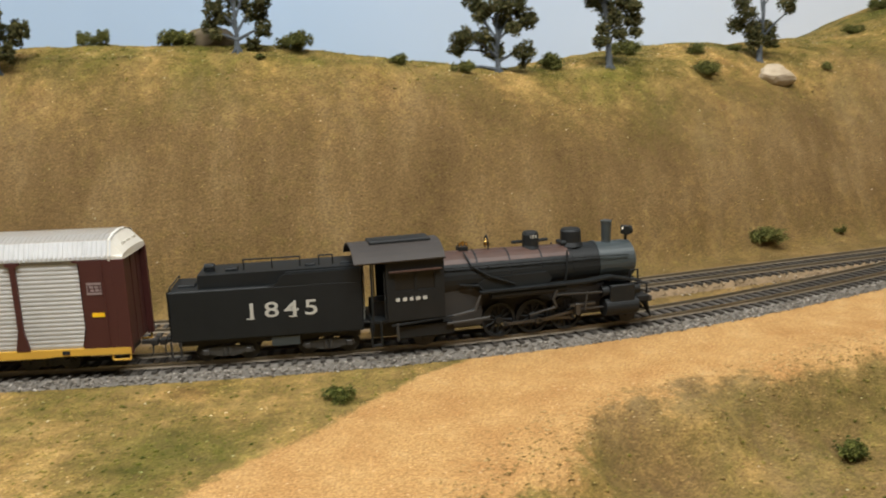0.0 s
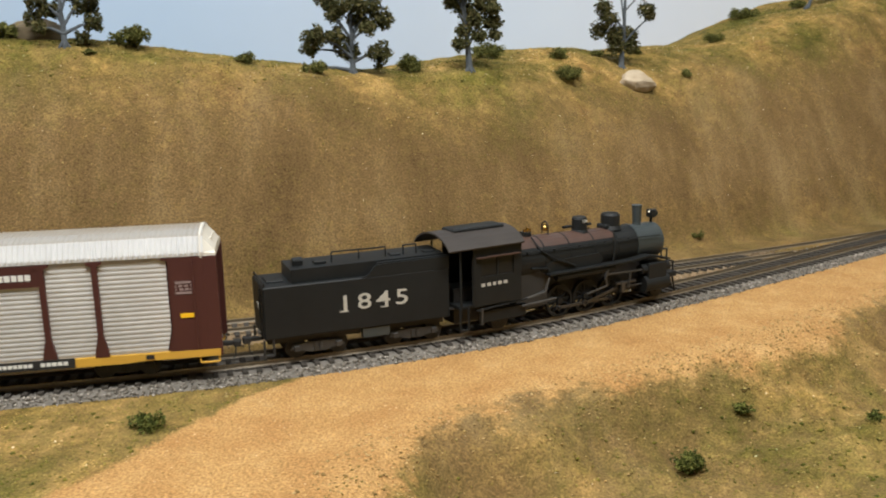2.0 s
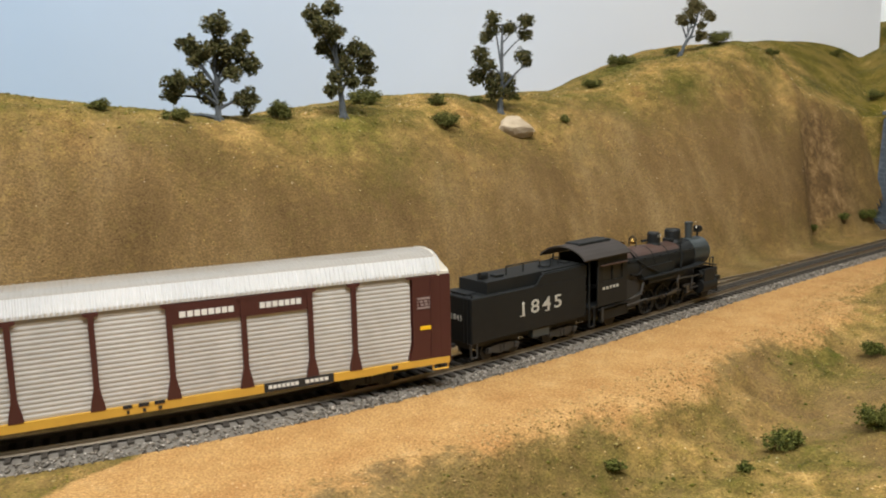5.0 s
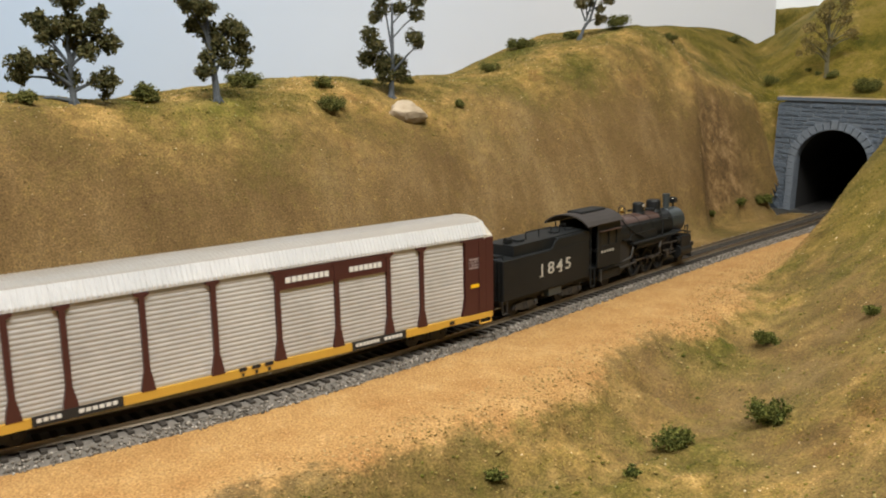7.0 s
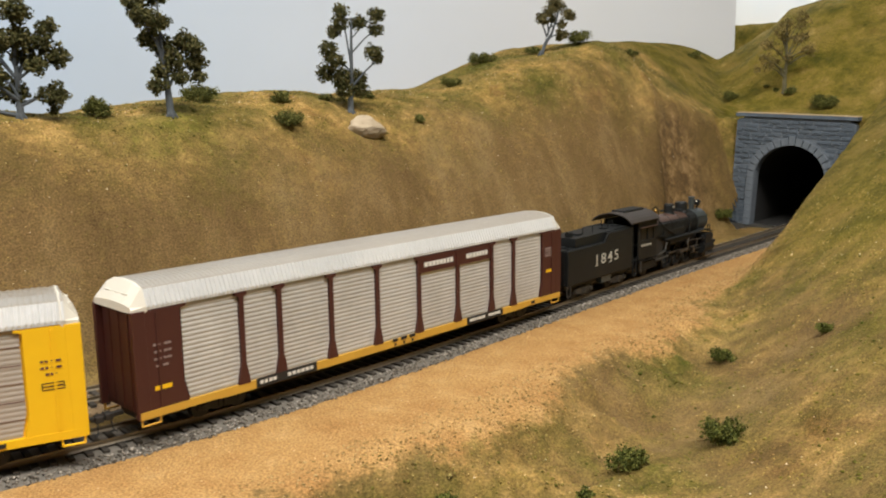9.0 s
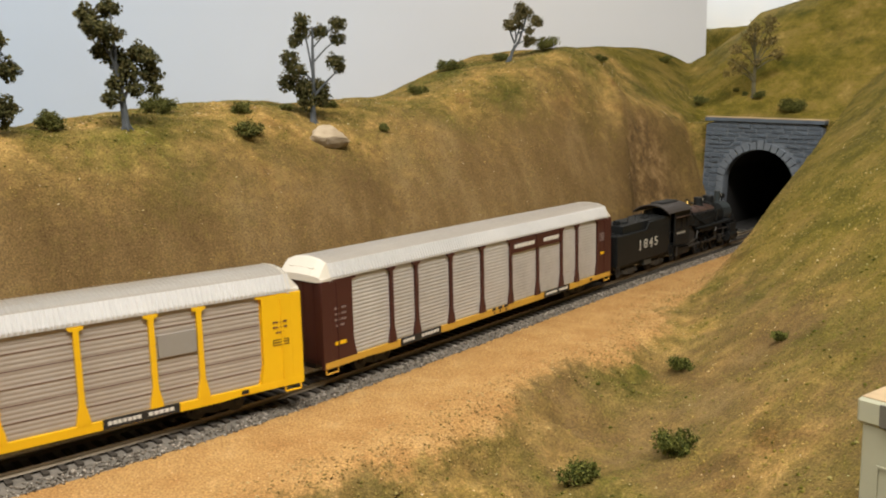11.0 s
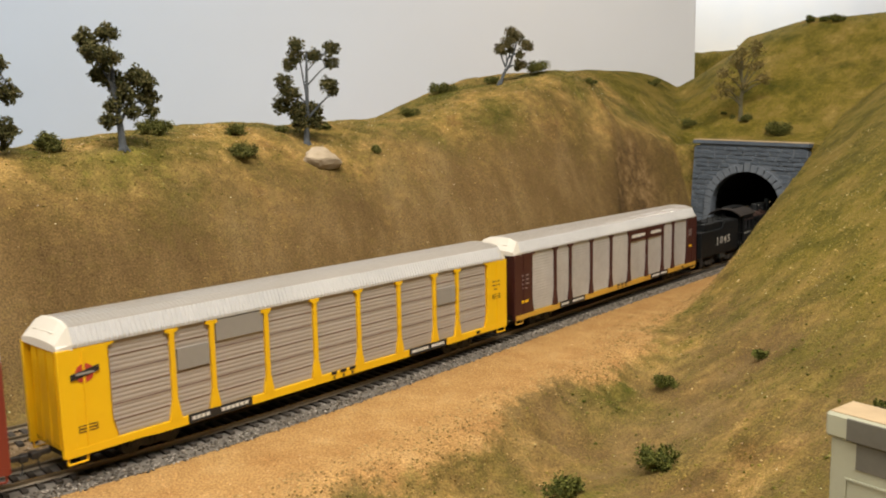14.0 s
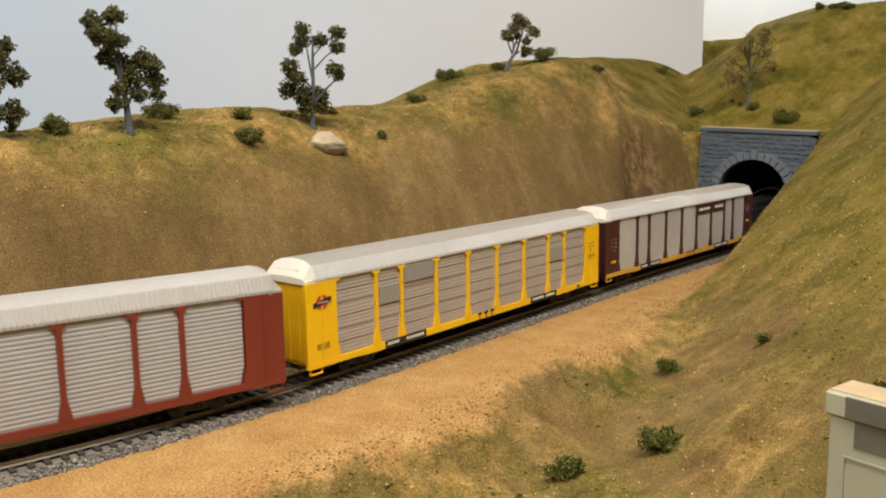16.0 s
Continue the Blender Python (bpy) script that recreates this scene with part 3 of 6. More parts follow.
def corrugated(x0, x1, side, z0, z1, pitch=0.00245, depth=0.00020, chamfer=0.0022):
    """A side panel with rolled horizontal ribs, its lower corners cut."""
    bm = bmesh.new()
    prof, z = [], z0
    while z < z1 - pitch * 0.5:
        prof += [(z, 0.0), (z + pitch * 0.22, 0.0), (z + pitch * 0.42, depth), (z + pitch * 0.78, depth)]
        z += pitch
    prof.append((z1, 0.0))
    last = None
    for z, o in prof:
        k = max(0.0, 1 - (z - z0) / 0.010) * chamfer
        y = side * (0.0166 + o)
        cur = (bm.verts.new((x0 + k, y, z)), bm.verts.new((x1 - k, y, z)))
        if last:
            bm.faces.new((last[0], last[1], cur[1], cur[0]))
        last = cur
    return bm


def wheelset(parent, x, z, r, gauge=0.0076, mat=None, name="wheelset"):
    bm = bmesh.new()
    for sy in (-1, 1):
        cyl(bm, (0, sy * gauge, 0), (0, sy * (gauge + 0.0021), 0), r, None, 20)
        cyl(bm, (0, sy * (gauge - 0.0008), 0), (0, sy * gauge, 0), r * 1.09, None, 20)
        cyl(bm, (0, sy * (gauge + 0.002), 0), (0, sy * (gauge + 0.0028), 0), r * 0.4, r * 0.3, 10)
    cyl(bm, (0, -gauge, 0), (0, gauge, 0), 0.0012, None, 8)
    ob = part(name, bm, mat or UNDER, parent)
    ob.location = (x, 0, z)
    return ob


def truck(parent, x, axle, r, mat, z_frame=None):
    """A bogie: two side frames with springs and boxes, a bolster and two wheelsets."""
    zf = z_frame or r + 0.0006
    bm = bmesh.new()
    for sy in (-1, 1):
        y0, y1 = sorted((sy * 0.0104, sy * 0.0120))
        prism(bm, [(x - axle - 0.003, zf - 0.001), (x - axle - 0.002, zf + 0.0016), (x - 0.003, zf + 0.0024), (x + 0.003, zf + 0.0024), (x + axle + 0.002, zf + 0.0016), (x + axle + 0.003, zf - 0.001), (x + axle - 0.001, zf - 0.0012), (x + 0.0035, zf - 0.0028), (x - 0.0035, zf - 0.0028), (x - axle + 0.001, zf - 0.0012)], y0, y1)
        for dx in (-axle, axle):
            y0, y1 = sorted((sy * 0.0118, sy * 0.0130))
            box(bm, x + dx - 0.0015, x + dx + 0.0015, y0, y1, zf - 0.0016, zf + 0.0012, 0.0003)
        for dx in (-0.0013, 0.0013):
            cyl(bm, (x + dx, sy * 0.0121, zf - 0.002), (x + dx, sy * 0.0121, zf + 0.0016), 0.0009, None, 8)
    box(bm, x - 0.0026, x + 0.0026, -0.0108, 0.0108, zf - 0.0006, zf + 0.0026)
    tr = part("truck", bm, mat, parent, "black truck with sprung side frames")
    for dx in (-axle, axle):
        wheelset(tr, x + dx, r, r)
    return tr


def coupler(parent, x, sign, z=0.0095):
    bm = bmesh.new()
    box(bm, min(x, x + sign * 0.006), max(x, x + sign * 0.006), -0.0012, 0.0012, z - 0.001, z + 0.001, 0.0002)
    box(bm, min(x + sign * 0.005, x + sign * 0.0088), max(x + sign * 0.005, x + sign * 0.0088), -0.0024, 0.0022, z - 0.0016, z + 0.0016, 0.0005)
    rod(bm, [(x + sign * 0.0062, -0.0016, z - 0.001), (x + sign * 0.0060, -0.0028, z - 0.0055), (x + sign * 0.0048, -0.0036, z - 0.0068)], 0.00035)
    return part("coupler", bm, UNDER, parent, "black knuckle coupler with air hose")


def autorack(label, paint, sill_paint, panel, style):
    car = thing("autorack_car", label, "railway car", group="cars of the train")
    bm = bmesh.new()
    box(bm, -HALF + 0.006, HALF - 0.006, -0.0160, 0.0160, SIDE_Z, EAVE_Z + 0.001)
    part("body", bm, paint, car, "painted body shell behind the panels")
    top = ROOF_TOP + [(-y, z) for y, z in ROOF_TOP[-2::-1]]
    v, f = ribbed(top, 0.0023, 0.00022, 0.0062)
    link_mesh("roof", v, f, ROOF_DULL if style == "red" else ROOF_METAL, car, "smooth grey sheet metal roof top")
    for side in (-1, 1):
        v, f = ribbed([(side * y, z) for y, z in ROOF_LOW], 0.0023, 0.00055, 0.0062)
        link_mesh("roof_side", v, f, ROOF_DULL if style == "red" else SILVER, car, "silver ribbed slope of the roof")
    for sg in (-1, 1):
        part("roof_cap", roof_cap(sg), ROOF_DULL if style == "red" else WHITE_CAP, car, "sloping roof end")
        # end bulkhead with corner posts and ribs
        bm = bmesh.new()
        xe = sg * (HALF - 0.0030)
        box(bm, min(xe, xe - sg * 0.0015), max(xe, xe - sg * 0.0015), -0.0150, 0.0150, 0.0105, 0.0566)
        part("end_door", bm, paint, car)
        for yy in (-0.0085, -0.0003, 0.0080):
            bm = bmesh.new()
            xr = xe + sg * 0.0004
            box(bm, min(xr, xr - sg * 0.0008), max(xr, xr - sg * 0.0008), yy, yy + 0.0006, 0.0115, 0.0560)
            part("door_rib", bm, paint, car)
        for yy in (-0.0168, 0.0168):
            bm = bmesh.new()
            box(bm, min(xe + sg * 0.0030, xe - sg * 0.003), max(xe + sg * 0.0030, xe - sg * 0.003), yy - 0.0011, yy + 0.0011, 0.0095, 0.0568, 0.0002)
            part("corner_post", bm, paint, car)
        coupler(car, sg * (HALF - 0.0015), sg)
        truck(car, sg * 0.112, 0.0100, 0.0048, UNDER)
    bm = bmesh.new()
    box(bm, -HALF + 0.004, HALF - 0.004, -0.006, 0.006, 0.0072, 0.0105)
    box(bm, -HALF + 0.003, HALF - 0.003, -0.0158, 0.0158, 0.0108, 0.0127)
    part("underframe", bm, UNDER, car)
    for side in (-1, 1):
        bm = bmesh.new()
        y0, y1 = sorted((side * 0.0160, side * 0.0180))
        prism(bm, [(-HALF + 0.001, SILL_Z + 0.0006), (-0.12, SILL_Z + 0.0006), (-0.112, SILL_Z), (0.112, SILL_Z), (0.12, SILL_Z + 0.0006), (HALF - 0.001, SILL_Z + 0.0006), (HALF - 0.001, SIDE_Z), (-HALF + 0.001, SIDE_Z)], y0, y1)
        part("side_sill", bm, sill_paint, car)
        for sg in (-1, 1):
            # plain end section of the side, reaching in over the first panel at its head
            bm = bmesh.new()
            y0, y1 = sorted((side * 0.0160, side * 0.0178))
            bx = abs(BAYS[0]) if sg < 0 else BAYS[-1]
            out = [(sg * (HALF - 0.0005), SIDE_Z), (sg * (HALF - 0.0005), EAVE_Z - 0.0006), (sg * (bx - 0.003), EAVE_Z - 0.0006), (sg * (bx - 0.003), EAVE_Z - 0.0016), (sg * bx, EAVE_Z - 0.0022), (sg * bx, SIDE_Z + 0.009), (sg * (bx - 0.0022), SIDE_Z)]
            prism(bm, out if sg < 0 else out[::-1], y0, y1)
            box(bm, min(sg * (HALF - 0.0105), sg * (HALF - 0.0115)), max(sg * (HALF - 0.0105), sg * (HALF - 0.0115)), min(side * 0.0176, side * 0.0183), max(side * 0.0176, side * 0.0183), SIDE_Z + 0.001, EAVE_Z - 0.002)
            part("end_section", bm, paint, car)
            bm = bmesh.new()
            xa = sg * (HALF - 0.0018)
            rod(bm, [(xa, side * 0.0172, SILL_Z + 0.001), (xa, side * 0.0172, SILL_Z - 0.0024), (xa - sg * 0.0085, side * 0.0172, SILL_Z - 0.0024), (xa - sg * 0.0085, side * 0.0172, SILL_Z + 0.001)], 0.0005)
            part("stirrup_step", bm, sill_paint, car)
        for a, b in zip(BAYS, BAYS[1:]):
            sign_bay = style == "maroon" and a in (0.0161, 0.0493)
            top = EAVE_Z - 0.0006 - (0.0098 if sign_bay else 0)
            part("side_panel", corrugated(a + 0.0010, b - 0.0010, side, SIDE_Z + 0.0002, top, 0.00211 if style == 'yellow' else 0.00215, 0.00012 if style == 'yellow' else 0.00018), panel, car)
            if sign_bay:
                bm = bmesh.new()
                y0, y1 = sorted((side * 0.0164, side * 0.0177))
                box(bm, a, b, y0, y1, top, EAVE_Z - 0.0008)
                part("name_board", bm, paint, car, "maroon board with white lettering")
                w = [(0.02, 0.13), (0.16, 0.26), (0.285, 0.385), (0.41, 0.51), (0.535, 0.635), (0.66, 0.75), (0.775, 0.865), (0.89, 0.985)]
                bars(car, LABEL_WHITE, a + 0.004, b - 0.004, top + 0.0022, top + 0.0064, side, [w if a < 0.03 else w[1:]], "lettering", 0.0177)
            if style == "yellow":
                for zz in (0.0203, 0.0277, 0.0351, 0.0425, 0.0499):
                    bm = bmesh.new()
                    y0, y1 = sorted((side * 0.0165, side * 0.01685))
                    box(bm, a + 0.0012, b - 0.0012, y0, y1, zz - 0.00013, zz + 0.00013)
                    part("seam", bm, RUST_LINE, car, "rust-brown seam line")
                if a in (-0.1027, 0.0813, -0.0810):
                    bm = bmesh.new()
                    y0, y1 = sorted((side * 0.0169, side * 0.0176))
                    zz = 0.046 if a == -0.0810 else 0.036
                    box(bm, a + 0.0025, b - 0.0018, y0, y1, zz, zz + 0.0105)
                    part("patch", bm, PATCH, car, "flat grey painted-over patch")
        for p in POSTS:
            bm = bmesh.new()
            y0, y1 = sorted((side * 0.0164, side * 0.0182))
            w, zt = 0.00125, EAVE_Z - 0.0006
            prism(bm, [(p - w * 2.5, SIDE_Z), (p + w * 2.5, SIDE_Z), (p + w * 2.2, SIDE_Z + 0.003), (p + w, SIDE_Z + 0.010), (p + w, zt - 0.0022), (p + w * 2.6, zt - 0.0012), (p + w * 2.6, zt), (p - w * 2.6, zt), (p - w * 2.6, zt - 0.0012), (p - w, zt - 0.0022), (p - w, SIDE_Z + 0.010), (p - w * 2.2, SIDE_Z + 0.003)], y0, y1)
            part("side_post", bm, paint, car)
        # boards and stencils on the sill and the ends
        fx = 1 if side < 0 else -1
        if style != "red":
            for (xa, xb), row in (((-0.0965, -0.0600), [[], [(0.05 + 0.07 * q, 0.10 + 0.07 * q) for q in range(4)] + [(0.5 + 0.075 * q, 0.555 + 0.075 * q) for q in range(6)], []]), ((0.0570, 0.0915), [[], [(0.06 + 0.062 * q, 0.108 + 0.062 * q) for q in range(7)] + [(0.58 + 0.07 * q, 0.635 + 0.07 * q) for q in range(5)], []])):
                xa, xb = (xa, xb) if fx > 0 else (-xb, -xa)
                bm = bmesh.new()
                y0, y1 = sorted((side * 0.0178, side * 0.0184))
                box(bm, xa, xb, y0, y1, SILL_Z + 0.0002, SIDE_Z + 0.0006)
                part("sill_board", bm, LABEL_BLACK, car, "black board with white lettering")
                bars(car, LABEL_WHITE, xa, xb, SILL_Z - 0.0014, SIDE_Z + 0.0024, side, row, "lettering", 0.0184)
            bars(car, LABEL_BLACK, fx * 0.003 - 0.0095, fx * 0.003 + 0.0095, SILL_Z, SIDE_Z + 0.001, side, [[(0.02, 0.22), (0.36, 0.6), (0.72, 0.96)], [(0.09, 0.15), (0.45, 0.52), (0.80, 0.88)]], "lettering", 0.0181)
            bars(car, LABEL_BLACK, fx * 0.124 - 0.0018, fx * 0.124 + 0.0018, SILL_Z + 0.0008, SIDE_Z - 0.0003, side, [[(0, 1)]], "stencil", 0.0181)
        if style == "maroon":
            g = [[(0.0, 1.0)], [(0.0, 0.08), (0.2, 0.45), (0.55, 0.8), (0.92, 1)], [(0.0, 0.08), (0.25, 0.5), (0.6, 0.85), (0.92, 1)], [(0.0, 1.0)]]
            bars(car, FAINT, fx * 0.141 - 0.0035, fx * 0.141 + 0.0035, 0.0395, 0.0460, side, g, "stencil", 0.0179)
            bars(car, YELLOW, fx * 0.142 - 0.0032, fx * 0.142 + 0.0032, 0.0280, 0.0312, side, [[(0, 1)]], "stencil", 0.0179)
            bars(car, FAINT, fx * -0.1435 - 0.0042, fx * -0.1435 + 0.0042, 0.0310, 0.0420, side, [[(0, 0.18), (0.22, 0.40), (0.62, 0.78), (0.82, 1)], [], [(0.05, 0.2), (0.24, 0.42), (0.6, 0.78), (0.82, 1)], [], [(0.0, 0.18), (0.22, 0.42), (0.55, 0.7), (0.74, 1)], [], [(0.1, 0.3), (0.5, 0.8)]], "stencil", 0.0179)
            bars(car, YELLOW, fx * -0.1440 - 0.004, fx * -0.1440 + 0.004, 0.0205, 0.0235, side, [[(0, 1)]], "stencil", 0.0179)
        if style == "yellow":
            c = fx * -0.1450
            bm = bmesh.new()
            cyl(bm, (c, side * 0.0178, 0.0455), (c, side * 0.0181, 0.0455), 0.0042, None, 24)
            part("emblem", bm, LABEL_RED, car, "round red emblem with a slanted black band")
            bm = bmesh.new()
            y0, y1 = sorted((side * 0.0180, side * 0.0184))
            prism(bm, [(c - 0.0064, 0.0430), (c + 0.0064, 0.0455), (c + 0.0064, 0.0482), (c - 0.0064, 0.0457)], y0, y1)
            part("emblem_band", bm, LABEL_BLACK, car)
            bars(car, PATCH, c - 0.005, c + 0.005, 0.0432, 0.0478, side, [[], [(0.1, 0.9)], []], "lettering", 0.0184)
            for cc, z0, z1 in ((c, 0.0195, 0.0225), (fx * 0.1445, 0.031, 0.034)):
                bm = bmesh.new()
                for za, zb in ((z0, z0 + 0.0003), (z1 - 0.0003, z1), (z0 + 0.0013, z0 + 0.0017)):
                    y0, y1 = sorted((side * 0.0178, side * 0.0180))
                    box(bm, cc - 0.0042, cc + 0.0042, y0, y1, za, zb)
                for xx in (-0.0042, 0.0039):
                    box(bm, cc + xx, cc + xx + 0.0003, y0, y1, z0, z1)
                part("stencil", bm, LABEL_BLACK, car, "small black outlined stencil")
            bars(car, RUST_LINE, fx * 0.1445 - 0.004, fx * 0.1445 + 0.004, 0.0355, 0.0435, side, [[(0, 0.14), (0.2, 0.34), (0.5, 0.62), (0.7, 0.95)], [], [(0.0, 0.16), (0.22, 0.34), (0.5, 0.66), (0.74, 0.95)], [], [(0.2, 0.36), (0.42, 0.7)], []], "stencil", 0.0179)
    return car


maroon_car = autorack("maroon and grey autorack car with yellow sill and silver roof", MAROON, SILL_YELLOW, PANEL_GREY, "maroon")
yellow_car = autorack("bright yellow autorack car with taupe panels and silver roof", YELLOW, YELLOW, PANEL_TAUPE, "yellow")
red_car = autorack("brick-red autorack car with dull grey panels and roof", BRICK_RED, BRICK_RED, PANEL_LIGHT, "red")

# ---------------------------------------------------------------- tender
tender = thing("tender", "black steam engine tender with the white number 1845", "tender")
TL, TF = 0.0545, 0.0405
bm = bmesh.new()
box(bm, -TL, TF, -0.0150, 0.0150, 0.0122, 0.0380, 0.0005)
part("tank", bm, LOCO_BLACK, tender)
bm = bmesh.new()
prism(bm, [(-0.0400, 0.0374), (-0.0400, 0.0448), (0.0392, 0.0456), (0.0392, 0.0374)], -0.0118, 0.0118)
part("coal_bunker", bm, LOCO_BLACK, tender)
for sy in (-1, 1):
    bm = bmesh.new()
    y0, y1 = sorted((sy * 0.0136, sy * 0.0150))
    prism(bm, [(-0.0060, 0.0378), (-0.0020, 0.0392), (0.0005, 0.0425), (0.0030, 0.0438), (TF, 0.0444), (TF, 0.0378)], y0, y1)
    part("side_coping", bm, LOCO_BLACK, tender)
    bm = bmesh.new()
    y0, y1 = sorted((sy * 0.0115, sy * 0.0140))
    prism(bm, [(0.0030, 0.0434), (0.0030, 0.0444), (TF - 0.0002, 0.0449), (TF - 0.0002, 0.0438)], y0, y1)
    part("deck_edge", bm, LOCO_BLACK, tender)
    bm = bmesh.new()
    prism(bm, [(-0.006, 0.0118), (0.008, 0.0118), (0.008, 0.0070), (-0.006, 0.0070)], *sorted((sy * 0.010, sy * 0.0142)))
    part("air_tank", bm, LOCO_GREY, tender, "grey box between the trucks")
for xs_ in ([-0.018, -0.018, 0.010, 0.010], [0.0195, 0.0195, 0.0265, 0.0265]):
    for sy in (-0.0045,):
        bm = bmesh.new()
        z0, z1 = 0.0450, 0.0502
        rod(bm, [(xs_[0], sy, z0), (xs_[1], sy, z1), (xs_[2], sy, z1), (xs_[3], sy, z0)], 0.00042)
        if xs_[2] - xs_[0] > 0.02:
            rod(bm, [(-0.0040, sy, z0), (-0.0040, sy, z1)], 0.0004)
        part("handrail", bm, LOCO_BLACK, tender)
for xx, w in ((-0.0240, 0.003), (0.0150, 0.0026), (0.0330, 0.0030)):
    bm = bmesh.new()
    box(bm, xx - w, xx + w, -0.006, 0.000, 0.0449, 0.0464, 0.0003)
    part("hatch", bm, LOCO_BLACK, tender)
bm = bmesh.new()
cyl(bm, (-0.0375, -0.003, 0.0471), (-0.0325, -0.003, 0.0471), 0.0019, None, 14)
box(bm, -0.0375, -0.0325, -0.0048, -0.0012, 0.0451, 0.0464)
part("rear_lamp", bm, LOCO_BLACK, tender, "black rear lamp")
bm = bmesh.new()
box(bm, -0.0510, -0.0425, -0.006, 0.006, 0.0374, 0.0390, 0.0004)
part("water_hatch", bm, LOCO_BLACK, tender)
bm = bmesh.new()
rod(bm, [(-TL + 0.001, -0.0138, 0.0374), (-TL + 0.001, -0.0138, 0.0398), (-TL + 0.001, 0.0138, 0.0398), (-TL + 0.001, 0.0138, 0.0374)], 0.0004)
for yy in (-0.0120, -0.0090):
    rod(bm, [(-TL - 0.0008, yy, 0.012), (-TL - 0.0008, yy, 0.0374)], 0.0003)
part("rear_rail", bm, LOCO_BLACK, tender)
for sy in (-1, 1):
    bm = bmesh.new()
    rod(bm, [(-TL - 0.0005, sy * 0.0145, 0.0125), (-TL - 0.0005, sy * 0.0145, 0.0045), (-TL + 0.004, sy * 0.0145, 0.0045), (-TL + 0.004, sy * 0.0145, 0.0125)], 0.0006)
    part("step", bm, UNDER, tender)
for xx in (-0.0285, 0.0220):
    truck(tender, xx, 0.0105, 0.0050, TRUCK_GREY)
coupler(tender, -TL, -1)
for yy in (-0.0075, 0.0075):
    bm = bmesh.new()
    rod(bm, [(TF + 0.0004, yy, 0.0140), (TF + 0.0010, yy, 0.0400)], 0.0005)
    part("grab_rail", bm, LETTER, tender, "thin pale grab rail at the front of the tender")
bm = bmesh.new()
box(bm, TF - 0.001, TF + 0.010, -0.0030, 0.0030, 0.0095, 0.0108)
box(bm, TF - 0.0005, TF + 0.0065, -0.0125, 0.0125, 0.0150, 0.0158)
part("drawbar", bm, UNDER, tender, "drawbar and fall plate")
bm = bmesh.new()
box(bm, -TL + 0.002, TF - 0.002, -0.010, 0.010, 0.0085, 0.0121)
part("underframe", bm, UNDER, tender)


def lettering(text, size, parent, m, mat, name="number", bold=0.0, spread=1.1):
    cu = bpy.data.curves.new(name, "FONT")
    cu.body, cu.size, cu.align_x, cu.align_y, cu.extrude = text, size, "CENTER", "CENTER", 0.00008
    cu.offset, cu.space_character = bold, spread
    cu.materials.append(mat)
    ob = new(name, cu)
    ob.parent = parent
    ob.matrix_local = m
    return ob


for sy in (-1, 1):
    m = pose(0.0, sy * 0.01512, 0.0258, 90, 0, 0 if sy < 0 else 180)
    number = lettering("1845", 0.0110, tender, m @ Matrix.Diagonal((1.4, 1, 1, 1)), LETTER, bold=0.00006, spread=1.27)
    bm = bmesh.new()
    for x0, x1, z0, z1 in ((-0.0174, -0.0134, -0.0040, -0.0034), (0.0034, 0.0074, -0.0040, -0.0034)):
        box(bm, x0, x1, z0, z1, -0.0001, 0.00012)
    serif = part("serif", bm, LETTER, tender)
    serif.matrix_local = m
lettering("1845", 0.0048, tender, pose(-TL - 0.0001, -0.002, 0.0258, 90, 0, -90), LETTER)

# ---------------------------------------------------------------- steam engine
loco = thing("steam_locomotive", "weathered black steam locomotive with rusty boiler top", "locomotive")
# x = 0 is the middle driver axle
BZ, BR = 0.0338, 0.0110
bm = bmesh.new()
cyl(bm, (-0.052, 0, BZ), (0.026, 0, BZ), 0.0130, BR, 32)
cyl(bm, (0.026, 0, BZ), (0.040, 0, BZ), BR, BR, 32)
for xx in (-0.030, -0.012, 0.006, 0.024):
    cyl(bm, (xx, 0, BZ), (xx + 0.0009, 0, BZ), 0.0130 - 0.0020 * (xx + 0.052) / 0.078 + 0.0003, None, 32)
part("boiler", bm, LOCO_BLACK, loco, smooth=False)
bm = bmesh.new()
k = 9
for i in range(k):
    a0, a1 = math.radians(38 + 104 * i / k), math.radians(38 + 104 * (i + 1) / k)
    q = []
    for xx, rr in ((-0.0515, 0.01315), (0.0225, 0.01125)):
        for a in ((a0, a1) if not q else (a1, a0)):
            q.append(bm.verts.new((xx, rr * math.cos(a), BZ + rr * math.sin(a))))
    bm.faces.new(q)
bmesh.ops.remove_doubles(bm, verts=bm.verts, dist=1e-6)
part("boiler_top", bm, LOCO_RUST, loco, "rust-brown weathered boiler top")
bm = bmesh.new()
cyl(bm, (0.040, 0, BZ), (0.0605, 0, BZ), 0.0106, None, 32)
cyl(bm, (0.0605, 0, BZ), (0.0622, 0, BZ), 0.0098, 0.0080, 32)
cyl(bm, (0.0622, 0, BZ), (0.0630, 0, BZ), 0.0030, 0.0024, 16)
cyl(bm, (0.0396, 0, BZ), (0.0410, 0, BZ), 0.0114, None, 32)
part("smokebox", bm, LOCO_GREY, loco, "graphite grey smokebox with round door")
bm = bmesh.new()
cyl(bm, (0.0478, 0, BZ + 0.009), (0.0478, 0, 0.0460), 0.0030, 0.0024, 20)
cyl(bm, (0.0478, 0, 0.0460), (0.0478, 0, 0.0556), 0.0026, 0.0029, 20)
cyl(bm, (0.0478, 0, 0.0550), (0.0478, 0, 0.0560), 0.0031, None, 20)
part("smokestack", bm, LOCO_GREY, loco, "tall grey-black smokestack")
